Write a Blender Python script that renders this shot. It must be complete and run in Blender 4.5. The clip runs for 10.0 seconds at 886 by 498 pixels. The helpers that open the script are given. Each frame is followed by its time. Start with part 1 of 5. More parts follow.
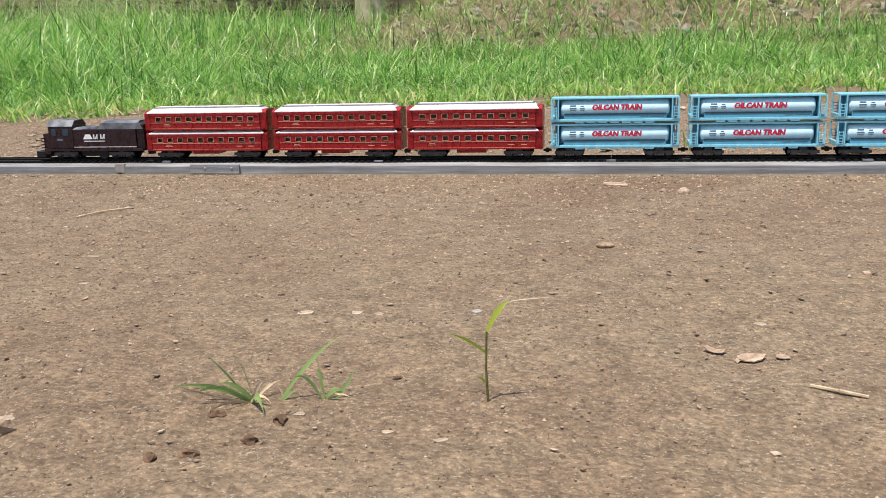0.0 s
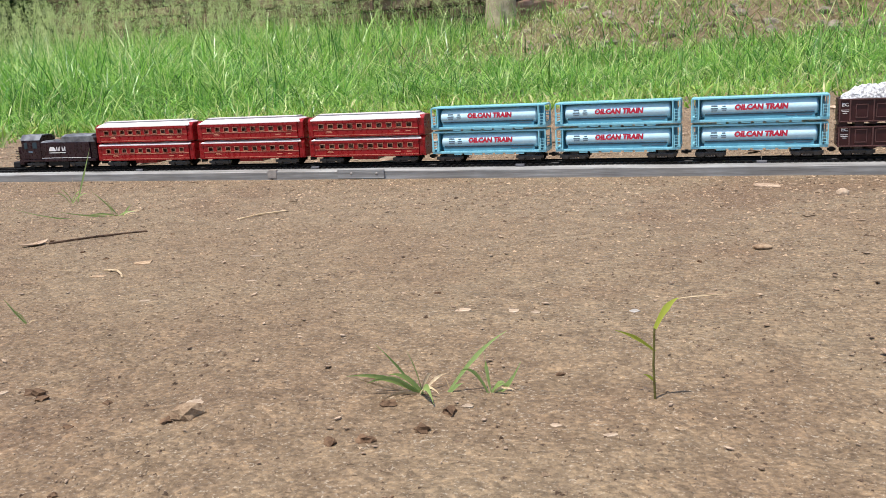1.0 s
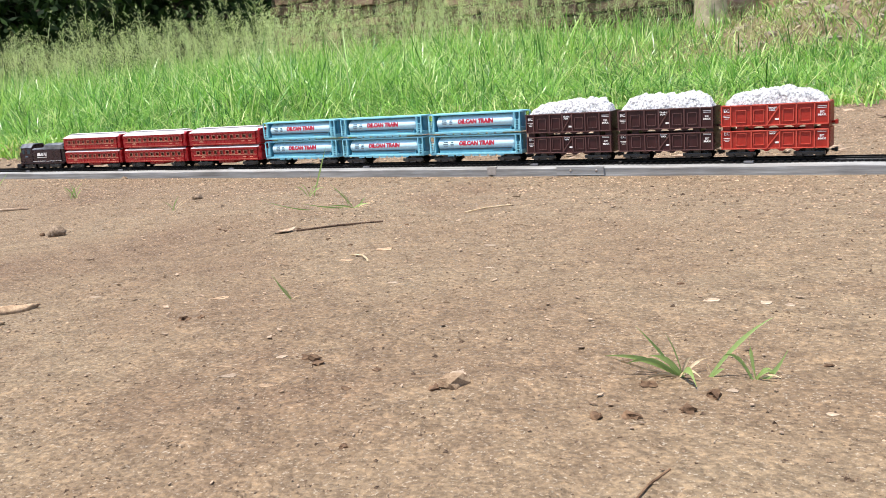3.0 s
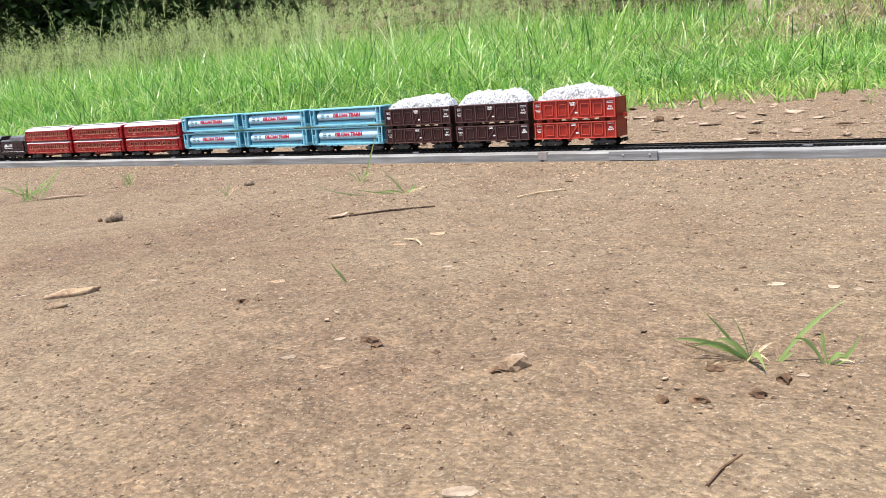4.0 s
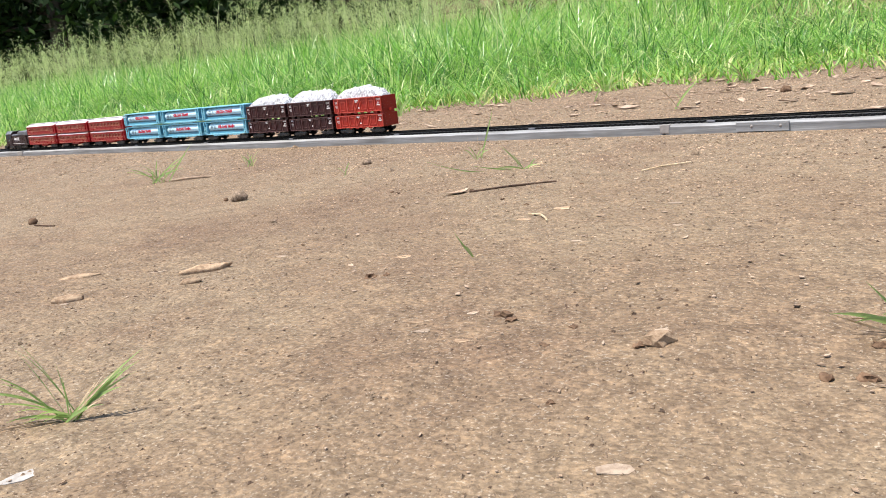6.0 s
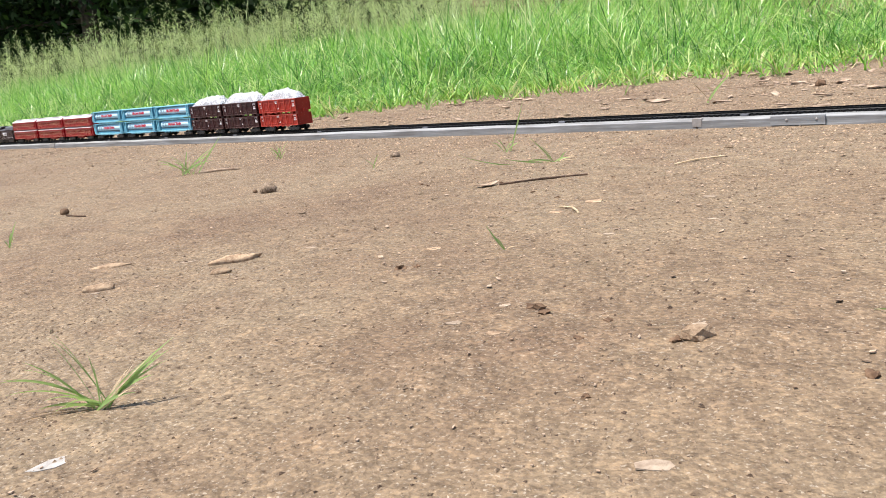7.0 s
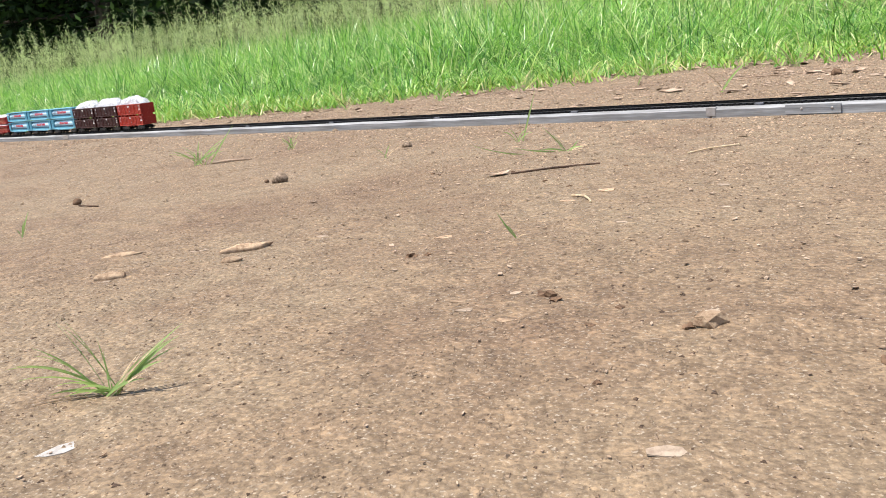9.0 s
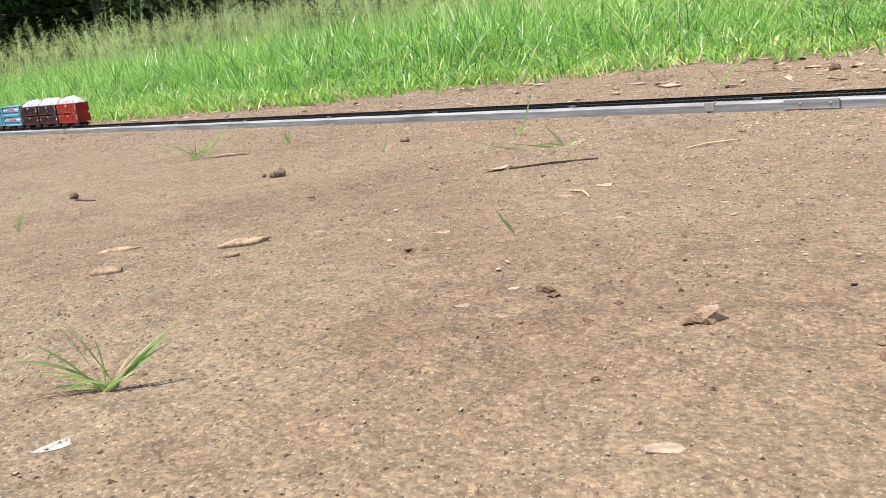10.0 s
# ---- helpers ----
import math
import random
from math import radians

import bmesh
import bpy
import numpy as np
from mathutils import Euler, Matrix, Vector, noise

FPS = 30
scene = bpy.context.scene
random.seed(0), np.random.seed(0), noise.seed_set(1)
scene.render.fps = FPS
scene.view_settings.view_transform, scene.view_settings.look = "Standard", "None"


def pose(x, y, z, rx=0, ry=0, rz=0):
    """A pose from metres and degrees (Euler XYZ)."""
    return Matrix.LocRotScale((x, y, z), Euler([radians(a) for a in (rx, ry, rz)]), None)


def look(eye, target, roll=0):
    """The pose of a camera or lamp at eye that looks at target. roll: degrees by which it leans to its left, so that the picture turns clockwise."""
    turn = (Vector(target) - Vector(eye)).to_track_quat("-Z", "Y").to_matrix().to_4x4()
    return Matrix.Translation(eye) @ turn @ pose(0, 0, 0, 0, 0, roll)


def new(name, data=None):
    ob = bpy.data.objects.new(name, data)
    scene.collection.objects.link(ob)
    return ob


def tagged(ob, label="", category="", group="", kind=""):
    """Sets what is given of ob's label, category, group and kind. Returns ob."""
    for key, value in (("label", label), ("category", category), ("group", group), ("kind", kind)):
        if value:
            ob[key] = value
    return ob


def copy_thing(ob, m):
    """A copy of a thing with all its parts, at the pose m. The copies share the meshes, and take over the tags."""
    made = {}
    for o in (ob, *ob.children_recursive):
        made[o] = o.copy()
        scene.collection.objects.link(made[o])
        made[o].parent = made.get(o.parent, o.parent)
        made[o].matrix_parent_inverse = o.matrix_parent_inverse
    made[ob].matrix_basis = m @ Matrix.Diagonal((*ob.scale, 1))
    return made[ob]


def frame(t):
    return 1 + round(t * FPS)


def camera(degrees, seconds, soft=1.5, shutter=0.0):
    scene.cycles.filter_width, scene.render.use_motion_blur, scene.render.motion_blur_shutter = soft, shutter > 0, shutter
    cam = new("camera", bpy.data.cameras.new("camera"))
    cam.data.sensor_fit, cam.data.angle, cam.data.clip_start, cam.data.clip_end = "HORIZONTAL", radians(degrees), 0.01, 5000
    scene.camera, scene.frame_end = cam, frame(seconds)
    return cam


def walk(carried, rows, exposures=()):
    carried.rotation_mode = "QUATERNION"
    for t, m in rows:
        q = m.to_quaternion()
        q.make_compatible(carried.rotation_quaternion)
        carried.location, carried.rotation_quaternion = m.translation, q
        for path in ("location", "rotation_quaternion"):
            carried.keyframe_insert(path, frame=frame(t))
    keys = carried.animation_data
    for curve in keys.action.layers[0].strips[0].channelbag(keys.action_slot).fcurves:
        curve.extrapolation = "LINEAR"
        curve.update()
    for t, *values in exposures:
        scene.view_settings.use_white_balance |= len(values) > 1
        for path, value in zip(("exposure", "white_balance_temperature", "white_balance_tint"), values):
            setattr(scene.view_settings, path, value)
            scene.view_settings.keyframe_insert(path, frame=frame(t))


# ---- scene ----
cam = camera(53.3, 10.0, 0.55)
PATH = [
    (0, (0.553, -0.932, 0.133), (0.192, 0.984, -0.312), -1.5),
    (0.5, (0.545, -0.938, 0.132), (0.04, 0.947, -0.308), -2.2),
    (1, (0.54, -0.942, 0.131), (-0.1, 0.905, -0.288), -3.1),
    (1.5, (0.536, -0.942, 0.131), (-0.155, 0.893, -0.265), -3.3),
    (2, (0.53, -0.953, 0.129), (-0.302, 0.828, -0.239), -2.8),
    (2.5, (0.524, -0.961, 0.125), (-0.439, 0.755, -0.234), -3.6),
    (2.7, (0.522, -0.962, 0.125), (-0.478, 0.731, -0.244), -3.9),
    (3.8, (0.513, -0.964, 0.123), (-0.583, 0.661, -0.277), -4.7),
    (4, (0.512, -0.964, 0.122), (-0.609, 0.643, -0.278), -4.8),
    (4.5, (0.507, -0.965, 0.119), (-0.707, 0.572, -0.284), -5.9),
    (5, (0.504, -0.965, 0.118), (-0.743, 0.543, -0.296), -5.9),
    (5.5, (0.5, -0.965, 0.118), (-0.779, 0.514, -0.299), -6.2),
    (7, (0.491, -0.963, 0.115), (-0.862, 0.447, -0.309), -6.5),
    (7.5, (0.489, -0.963, 0.114), (-0.878, 0.433, -0.311), -6.1),
    (8, (0.489, -0.962, 0.113), (-0.887, 0.425, -0.314), -6.3),
    (8.5, (0.49, -0.961, 0.112), (-0.885, 0.425, -0.321), -6.5),
    (9, (0.49, -0.961, 0.112), (-0.883, 0.426, -0.326), -6.7),
    (9.5, (0.489, -0.96, 0.112), (-0.873, 0.434, -0.335), -6.5),
    (10, (0.489, -0.96, 0.112), (-0.879, 0.427, -0.338), -6.6),
]
walk(cam, [(t, look(eye, target, roll)) for t, eye, target, roll in PATH],
     [(0, 0.30), (1, 0.34), (1.5, 0.37), (2, 0.48), (2.5, 0.61), (4, 0.70), (10, 0.72)])

# ---------------------------------------------------------------- light
SUN_EL, SUN_AZ = 74.0, 212.0            # elevation; bearing from +y towards +x
world = bpy.data.worlds.new("sky")
scene.world = world
world.use_nodes = True
wn = world.node_tree
wn.nodes.clear()
sky = wn.nodes.new("ShaderNodeTexSky")
sky.sky_type, sky.sun_disc = "NISHITA", False
sky.sun_elevation, sky.sun_rotation = radians(SUN_EL), radians(SUN_AZ)
bg = wn.nodes.new("ShaderNodeBackground")
bg.inputs["Strength"].default_value = 0.15
wo = wn.nodes.new("ShaderNodeOutputWorld")
wn.links.new(sky.outputs[0], bg.inputs[0])
wn.links.new(bg.outputs[0], wo.inputs[0])
sun = new("sun", bpy.data.lights.new("sun", "SUN"))
sun.data.energy, sun.data.angle, sun.data.color = 5.0, radians(0.55), (1.0, 0.95, 0.87)
sun_to = Vector((math.sin(radians(SUN_AZ)) * math.cos(radians(SUN_EL)), math.cos(radians(SUN_AZ)) * math.cos(radians(SUN_EL)), math.sin(radians(SUN_EL))))
sun.matrix_world = look(sun_to * 30, (0, 0, 0))


# ---------------------------------------------------------------- materials
def material(name):
    m = bpy.data.materials.new(name)
    m.use_nodes = True
    nt = m.node_tree
    return m, nt, nt.nodes["Principled BSDF"]


def node(nt, kind, **kw):
    n = nt.nodes.new(kind)
    for k, v in kw.items():
        n.inputs[k.replace("_", " ")].default_value = v
    return n


def ramp(nt, source, stops):
    r = nt.nodes.new("ShaderNodeValToRGB")
    while len(r.color_ramp.elements) < len(stops):
        r.color_ramp.elements.new(0.5)
    for e, (p, c) in zip(r.color_ramp.elements, stops):
        e.position, e.color = p, (*c, 1)
    nt.links.new(source, r.inputs[0])
    return r.outputs[0]


def mixed(nt, fac, a, b, blend="MIX"):
    m = nt.nodes.new("ShaderNodeMix")
    m.data_type, m.blend_type = "RGBA", blend
    for slot, v in ((0, fac), (6, a), (7, b)):
        if isinstance(v, (int, float)):
            m.inputs[slot].default_value = v
        elif isinstance(v, tuple):
            m.inputs[slot].default_value = (*v, 1)
        else:
            nt.links.new(v, m.inputs[slot])
    return m.outputs[2]


def noise_tex(nt, scale, detail=3.0, rough=0.6, coords="Object"):
    tc = nt.nodes.new("ShaderNodeTexCoord")
    n = node(nt, "ShaderNodeTexNoise", Scale=scale, Detail=detail, Roughness=rough)
    nt.links.new(tc.outputs[coords], n.inputs["Vector"])
    return n.outputs["Fac"]


def bump(nt, bsdf, height, strength, distance):
    b = node(nt, "ShaderNodeBump", Strength=strength, Distance=distance)
    nt.links.new(height, b.inputs["Height"])
    nt.links.new(b.outputs[0], bsdf.inputs["Normal"])


def plastic(name, colour, dark, rough=0.35, scale=120.0, dusty=0.12, shine=0.5):
    """Moulded plastic, a little dusty and scuffed."""
    m, nt, p = material(name)
    col = ramp(nt, noise_tex(nt, scale, 4), [(0.3, dark), (0.62, colour)])
    dust = ramp(nt, noise_tex(nt, scale * 4, 2), [(0.62, (0, 0, 0)), (0.8, (1, 1, 1))])
    nt.links.new(mixed(nt, mixed(nt, dusty, (0, 0, 0), dust), col, (0.45, 0.36, 0.28)), p.inputs["Base Color"])
    rr = ramp(nt, noise_tex(nt, scale * 2, 3), [(0.3, (rough - 0.08,) * 3), (0.7, (rough + 0.14,) * 3)])
    nt.links.new(rr, p.inputs["Roughness"])
    p.inputs["Specular IOR Level"].default_value = shine
    bump(nt, p, noise_tex(nt, 900, 2), 0.15, 0.0003)
    return m


M_RED = plastic("red_plastic", (0.275, 0.006, 0.009), (0.215, 0.004, 0.007), 0.28, 120.0, 0.05, 0.35)
M_ROOF = plastic("white_roof_plastic", (0.80, 0.74, 0.73), (0.68, 0.58, 0.57), 0.35)
M_BLUE = plastic("light_blue_plastic", (0.25, 0.58, 0.69), (0.21, 0.51, 0.63), 0.3)
# darker blue; on the panels inside the tank gaps it paints shade
M_BLUE2 = plastic("mid_blue_plastic", (0.075, 0.26, 0.36), (0.055, 0.21, 0.30), 0.4)
M_TANK = plastic("pale_tank_plastic", (0.56, 0.79, 0.88), (0.50, 0.73, 0.84), 0.22)
M_BROWN = plastic("brown_plastic", (0.042, 0.011, 0.011), (0.030, 0.008, 0.008), 0.40, 120.0, 0.01, 0.3)
M_RUST = plastic("brick_red_plastic", (0.34, 0.026, 0.016), (0.27, 0.019, 0.012), 0.38, 120.0, 0.04, 0.3)
M_BLACK = plastic("black_plastic", (0.007, 0.006, 0.006), (0.004, 0.004, 0.004), 0.45, 120.0, 0.01, 0.22)
M_LOCO = plastic("maroon_black_plastic", (0.026, 0.010, 0.013), (0.013, 0.005, 0.008), 0.26, 120.0, 0.01, 0.3)
M_LOCOTOP = plastic("worn_grey_plastic", (0.20, 0.205, 0.22), (0.025, 0.022, 0.026), 0.35, 70.0)
M_GOLD = plastic("gold_print", (0.60, 0.29, 0.18), (0.46, 0.18, 0.11), 0.35)
M_WHITE = plastic("white_print", (0.80, 0.78, 0.77), (0.66, 0.62, 0.62), 0.5)
M_GREYPRINT = plastic("grey_print", (0.10, 0.15, 0.20), (0.07, 0.11, 0.15), 0.5)
M_SEAM = plastic("dark_seam", (0.015, 0.035, 0.05), (0.010, 0.025, 0.035), 0.5, 120.0, 0.02)
M_DECK = plastic("grey_deck_plastic", (0.17, 0.165, 0.18), (0.11, 0.11, 0.12), 0.45)
M_LETTER = plastic("crimson_print", (0.50, 0.012, 0.045), (0.42, 0.010, 0.035), 0.4)
# pinkish patches paint the lit bits behind the coach windows
M_INSIDE = plastic("mottled_interior", (0.42, 0.20, 0.15), (0.05, 0.010, 0.010), 0.6, 170.0)


def make_soil():
    m, nt, p = material("packed_soil")
    tc = nt.nodes.new("ShaderNodeTexCoord")
    big = noise_tex(nt, 2.6, 5, 0.65)
    mid = noise_tex(nt, 55, 6, 0.72)
    fine = noise_tex(nt, 420, 3, 0.65)
    cell = node(nt, "ShaderNodeTexVoronoi", Scale=480.0, Randomness=1.0)
    nt.links.new(tc.outputs["Object"], cell.inputs["Vector"])
    lump_tex = node(nt, "ShaderNodeTexVoronoi", Scale=290.0, Randomness=1.0)
    nt.links.new(tc.outputs["Object"], lump_tex.inputs["Vector"])
    c1 = ramp(nt, big, [(0.34, (0.150, 0.098, 0.062)), (0.47, (0.186, 0.131, 0.083)), (0.56, (0.200, 0.147, 0.095)), (0.66, (0.158, 0.104, 0.065))])
    c2 = ramp(nt, mid, [(0.36, (0.52, 0.48, 0.45)), (0.5, (0.96, 0.96, 0.95)), (0.64, (1.34, 1.31, 1.24))])
    c3 = ramp(nt, fine, [(0.36, (0.55, 0.51, 0.48)), (0.5, (1.0, 1.0, 1.0)), (0.63, (1.55, 1.51, 1.43))])
    c4 = ramp(nt, lump_tex.outputs["Color"], [(0.1, (0.62, 0.60, 0.58)), (0.6, (1.0, 1.0, 1.0)), (0.95, (1.55, 1.52, 1.46))])
    col = mixed(nt, 0.52, mixed(nt, 0.50, c1, c2, "MULTIPLY"), c3, "MULTIPLY")
    col = mixed(nt, 0.40, col, c4, "MULTIPLY")
    grit = ramp(nt, noise_tex(nt, 700, 2, 0.5), [(0.62, (0, 0, 0)), (0.68, (1, 1, 1))])
    nt.links.new(mixed(nt, mixed(nt, 0.35, (0, 0, 0), grit), col, (0.56, 0.48, 0.38)), p.inputs["Base Color"])
    p.inputs["Specular IOR Level"].default_value = 0.25
    rr = ramp(nt, noise_tex(nt, 500, 2), [(0.42, (0.95,) * 3), (0.62, (0.45,) * 3)])
    nt.links.new(rr, p.inputs["Roughness"])
    a1 = node(nt, "ShaderNodeMath")
    a1.operation = "MULTIPLY_ADD"
    nt.links.new(fine, a1.inputs[0])
    a1.inputs[1].default_value = 0.55
    nt.links.new(mid, a1.inputs[2])
    a2 = node(nt, "ShaderNodeMath")
    a2.operation = "MULTIPLY_ADD"
    nt.links.new(cell.outputs["Distance"], a2.inputs[0])
    a2.inputs[1].default_value = -0.3
    nt.links.new(a1.outputs[0], a2.inputs[2])
    a3 = node(nt, "ShaderNodeMath")
    a3.operation = "MULTIPLY_ADD"
    nt.links.new(lump_tex.outputs["Distance"], a3.inputs[0])
    a3.inputs[1].default_value = -0.8
    nt.links.new(a2.outputs[0], a3.inputs[2])
    bump(nt, p, a3.outputs[0], 1.0, 0.0015)
    return m


def grain(name, dark, light, scale=60.0, rough=0.85, depth=0.002, spread="island", spread_by=0.28):
    """Matt natural surface with two scales of colour, each piece with a tone of its own."""
    m, nt, p = material(name)
    col = ramp(nt, noise_tex(nt, scale, 5, 0.7), [(0.38, dark), (0.62, light)])
    if spread == "island":
        rnd = nt.nodes.new("ShaderNodeNewGeometry").outputs["Random Per Island"]
    else:
        rnd = nt.nodes.new("ShaderNodeObjectInfo").outputs["Random"]
    tone = ramp(nt, rnd, [(0.0, (1 - spread_by,) * 3), (0.5, (0.97, 0.97, 0.97)), (1.0, (1 + 1.1 * spread_by, 1 + 1.05 * spread_by, 1 + spread_by))])
    nt.links.new(mixed(nt, 0.8, col, tone, "MULTIPLY"), p.inputs["Base Color"])
    p.inputs["Roughness"].default_value = rough
    p.inputs["Specular IOR Level"].default_value = 0.2
    bump(nt, p, noise_tex(nt, scale * 5, 4), 0.6, depth)
    return m


def leafy(name, stops, rough=0.45, trans=0.35):
    """Leaf blade: sun shines through it, colour differs from blade to blade."""
    m, nt, p = material(name)
    rnd = nt.nodes.new("ShaderNodeNewGeometry").outputs["Random Per Island"]
    col = ramp(nt, rnd, stops)
    col = mixed(nt, 0.5, col, ramp(nt, noise_tex(nt, 9, 3), [(0.3, (0.7, 0.75, 0.6)), (0.7, (1.2, 1.15, 1.0))]), "MULTIPLY")
    nt.links.new(col, p.inputs["Base Color"])
    p.inputs["Roughness"].default_value = rough
    tr = nt.nodes.new("ShaderNodeBsdfTranslucent")
    nt.links.new(col, tr.inputs[0])
    mx = nt.nodes.new("ShaderNodeMixShader")
    mx.inputs[0].default_value = trans
    nt.links.new(p.outputs[0], mx.inputs[1])
    nt.links.new(tr.outputs[0], mx.inputs[2])
    nt.links.new(mx.outputs[0], nt.nodes["Material Output"].inputs["Surface"])
    return m


M_SOIL = make_soil()
M_CRUMB = grain("soil_crumb", (0.165, 0.112, 0.073), (0.34, 0.250, 0.170), 300, 0.8, 0.002, "island", 0.22)
M_GRANULE = grain("soil_granule", (0.21, 0.142, 0.092), (0.44, 0.325, 0.225), 300, 0.8, 0.002, "island", 0.5)
M_DARKCRUMB = grain("dark_crumb", (0.07, 0.045, 0.03), (0.15, 0.10, 0.07), 300)
M_STONE = grain("brown_stone", (0.22, 0.140, 0.086), (0.42, 0.300, 0.195), 260, 0.8, 0.001, "object")
M_PEBBLE = grain("grey_brown_pebble", (0.095, 0.064, 0.041), (0.29, 0.212, 0.148), 300, 0.7, 0.001, "object")
# darker copy of the bark, with the trees' shade in its colour
M_BARKDARK = grain("shaded_bark", (0.03, 0.024, 0.018), (0.075, 0.06, 0.045), 14, 0.9, 0.012, "object")
M_DARKSTONE = grain("dark_stone", (0.075, 0.042, 0.024), (0.18, 0.110, 0.066), 160, 0.8, 0.001, "object")
M_PALE = grain("pale_chip", (0.27, 0.195, 0.138), (0.42, 0.33, 0.245), 200, 0.8, 0.0008, "object")
M_WHITECHIP = grain("whitish_chip", (0.26, 0.235, 0.21), (0.38, 0.35, 0.32), 200, 0.6, 0.0005, "object")
M_STICK = grain("dark_stick", (0.03, 0.018, 0.012), (0.10, 0.06, 0.04), 200, 0.8, 0.0006, "object")
M_STEM = grain("olive_stem", (0.10, 0.085, 0.025), (0.20, 0.19, 0.06), 200, 0.6, 0.0003, "object")
M_STRAW = grain("dry_straw", (0.38, 0.27, 0.16), (0.60, 0.47, 0.31), 200, 0.7, 0.0004, "object")
M_DEADLEAF = grain("dead_leaf", (0.21, 0.140, 0.09), (0.45, 0.335, 0.245), 90, 0.7, 0.0008)
M_BRICK = grain("old_brick", (0.17, 0.115, 0.085), (0.36, 0.235, 0.165), 22, 0.9, 0.008, "object", 0.45)
M_BRICK2 = grain("old_brick_far", (0.17, 0.115, 0.085), (0.36, 0.235, 0.165), 22, 0.9, 0.008, "island", 0.45)
M_MOSS = leafy("wall_moss", [(0.0, (0.05, 0.06, 0.02)), (0.5, (0.12, 0.15, 0.045)), (1.0, (0.24, 0.25, 0.09))], 0.9, 0.2)
M_MORTAR = grain("dark_mortar", (0.06, 0.05, 0.04), (0.13, 0.105, 0.08), 20, 0.95, 0.01, "object")
M_RUBBLE = grain("bank_stone", (0.17, 0.14, 0.11), (0.36, 0.30, 0.24), 60, 0.9, 0.003)
M_REDROCK = grain("red_rock", (0.22, 0.12, 0.085), (0.40, 0.25, 0.18), 9, 0.9, 0.02, "object")
M_BARK = grain("grey_bark", (0.40, 0.32, 0.22), (0.62, 0.52, 0.37), 14, 0.9, 0.012, "object")
# grey end of the noise paints the shade in the foam's crevices
M_LOAD = grain("white_foam", (0.24, 0.24, 0.26), (0.90, 0.90, 0.91), 330, 0.7, 0.004, "object")
M_GRASS = leafy("grass_green", [(0.0, (0.026, 0.09, 0.014)), (0.25, (0.085, 0.25, 0.040)), (0.55, (0.21, 0.45, 0.070)), (0.85, (0.42, 0.62, 0.17)), (1.0, (0.72, 0.74, 0.44))], 0.34, 0.40)
M_GRASS_LOW = leafy("grass_low", [(0.0, (0.09, 0.24, 0.030)), (0.5, (0.22, 0.42, 0.06)), (0.82, (0.38, 0.50, 0.12)), (1.0, (0.60, 0.52, 0.30))])
M_DRY = leafy("dry_grass", [(0.0, (0.17, 0.135, 0.08)), (0.45, (0.33, 0.285, 0.165)), (0.75, (0.24, 0.33, 0.09)), (1.0, (0.48, 0.43, 0.26))], 0.8, 0.3)
M_SEED = leafy("seed_heads", [(0.0, (0.42, 0.54, 0.20)), (0.6, (0.62, 0.70, 0.33)), (1.0, (0.80, 0.82, 0.52))], 0.6, 0.5)
M_SPROUT = leafy("sprout_green", [(0.0, (0.24, 0.38, 0.13)), (0.6, (0.42, 0.53, 0.20)), (1.0, (0.58, 0.60, 0.30))], 0.45, 0.5)
M_SPROUT2 = leafy("yellow_sprout", [(0.0, (0.44, 0.52, 0.07)), (1.0, (0.58, 0.60, 0.12))], 0.45, 0.5)
# near-black: the shade under the trees is put into the leaf colour
M_TREELEAF = leafy("shaded_leaf", [(0.0, (0.006, 0.014, 0.004)), (0.7, (0.012, 0.028, 0.007)), (1.0, (0.035, 0.068, 0.015))], 0.85, 0.15)
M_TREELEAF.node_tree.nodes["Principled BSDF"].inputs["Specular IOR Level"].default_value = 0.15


def make_board():
    m, nt, p = material("weathered_grey_batten")
    tc = nt.nodes.new("ShaderNodeTexCoord")
    mp = nt.nodes.new("ShaderNodeMapping")
    mp.inputs["Scale"].default_value = (6, 90, 160)
    nt.links.new(tc.outputs["Object"], mp.inputs[0])
    n = node(nt, "ShaderNodeTexNoise", Scale=1.6, Detail=6.0, Roughness=0.7)
    nt.links.new(mp.outputs[0], n.inputs["Vector"])
    col = ramp(nt, n.outputs["Fac"], [(0.25, (0.10, 0.097, 0.095)), (0.5, (0.24, 0.237, 0.235)), (0.75, (0.41, 0.405, 0.40))])
    stain = ramp(nt, noise_tex(nt, 11, 4), [(0.35, (0.55, 0.50, 0.46)), (0.6, (1, 1, 1))])
    nt.links.new(mixed(nt, 0.6, col, stain, "MULTIPLY"), p.inputs["Base Color"])
    p.inputs["Roughness"].default_value = 0.6
    bump(nt, p, n.outputs["Fac"], 0.5, 0.001)
    return m


M_BOARD = make_board()
M_STEEL = plastic("dull_steel", (0.33, 0.30, 0.28), (0.20, 0.17, 0.15), 0.5)
M_BOGIE = plastic("bogie_plastic", (0.034, 0.029, 0.028), (0.018, 0.015, 0.015), 0.32, 160.0, 0.12)
# lighter trim colours: highlights on ribs and rims painted in
M_BROWNEDGE = plastic("edge_lit_brown_plastic", (0.105, 0.042, 0.038), (0.07, 0.026, 0.024), 0.4, 120.0, 0.02)
M_RUSTEDGE = plastic("edge_lit_red_plastic", (0.56, 0.075, 0.045), (0.46, 0.05, 0.03), 0.4, 120.0, 0.02)


# ---------------------------------------------------------------- building helpers
def part(name, bm, mat, parent, label=""):
    """Links a bmesh as one mesh object under a thing or a part."""
    me = bpy.data.meshes.new(name)
    bm.to_mesh(me)
    bm.free()
    me.materials.append(mat)
    ob = new(name, me)
    ob.parent = parent
    if label:
        ob["label"] = label
    return ob


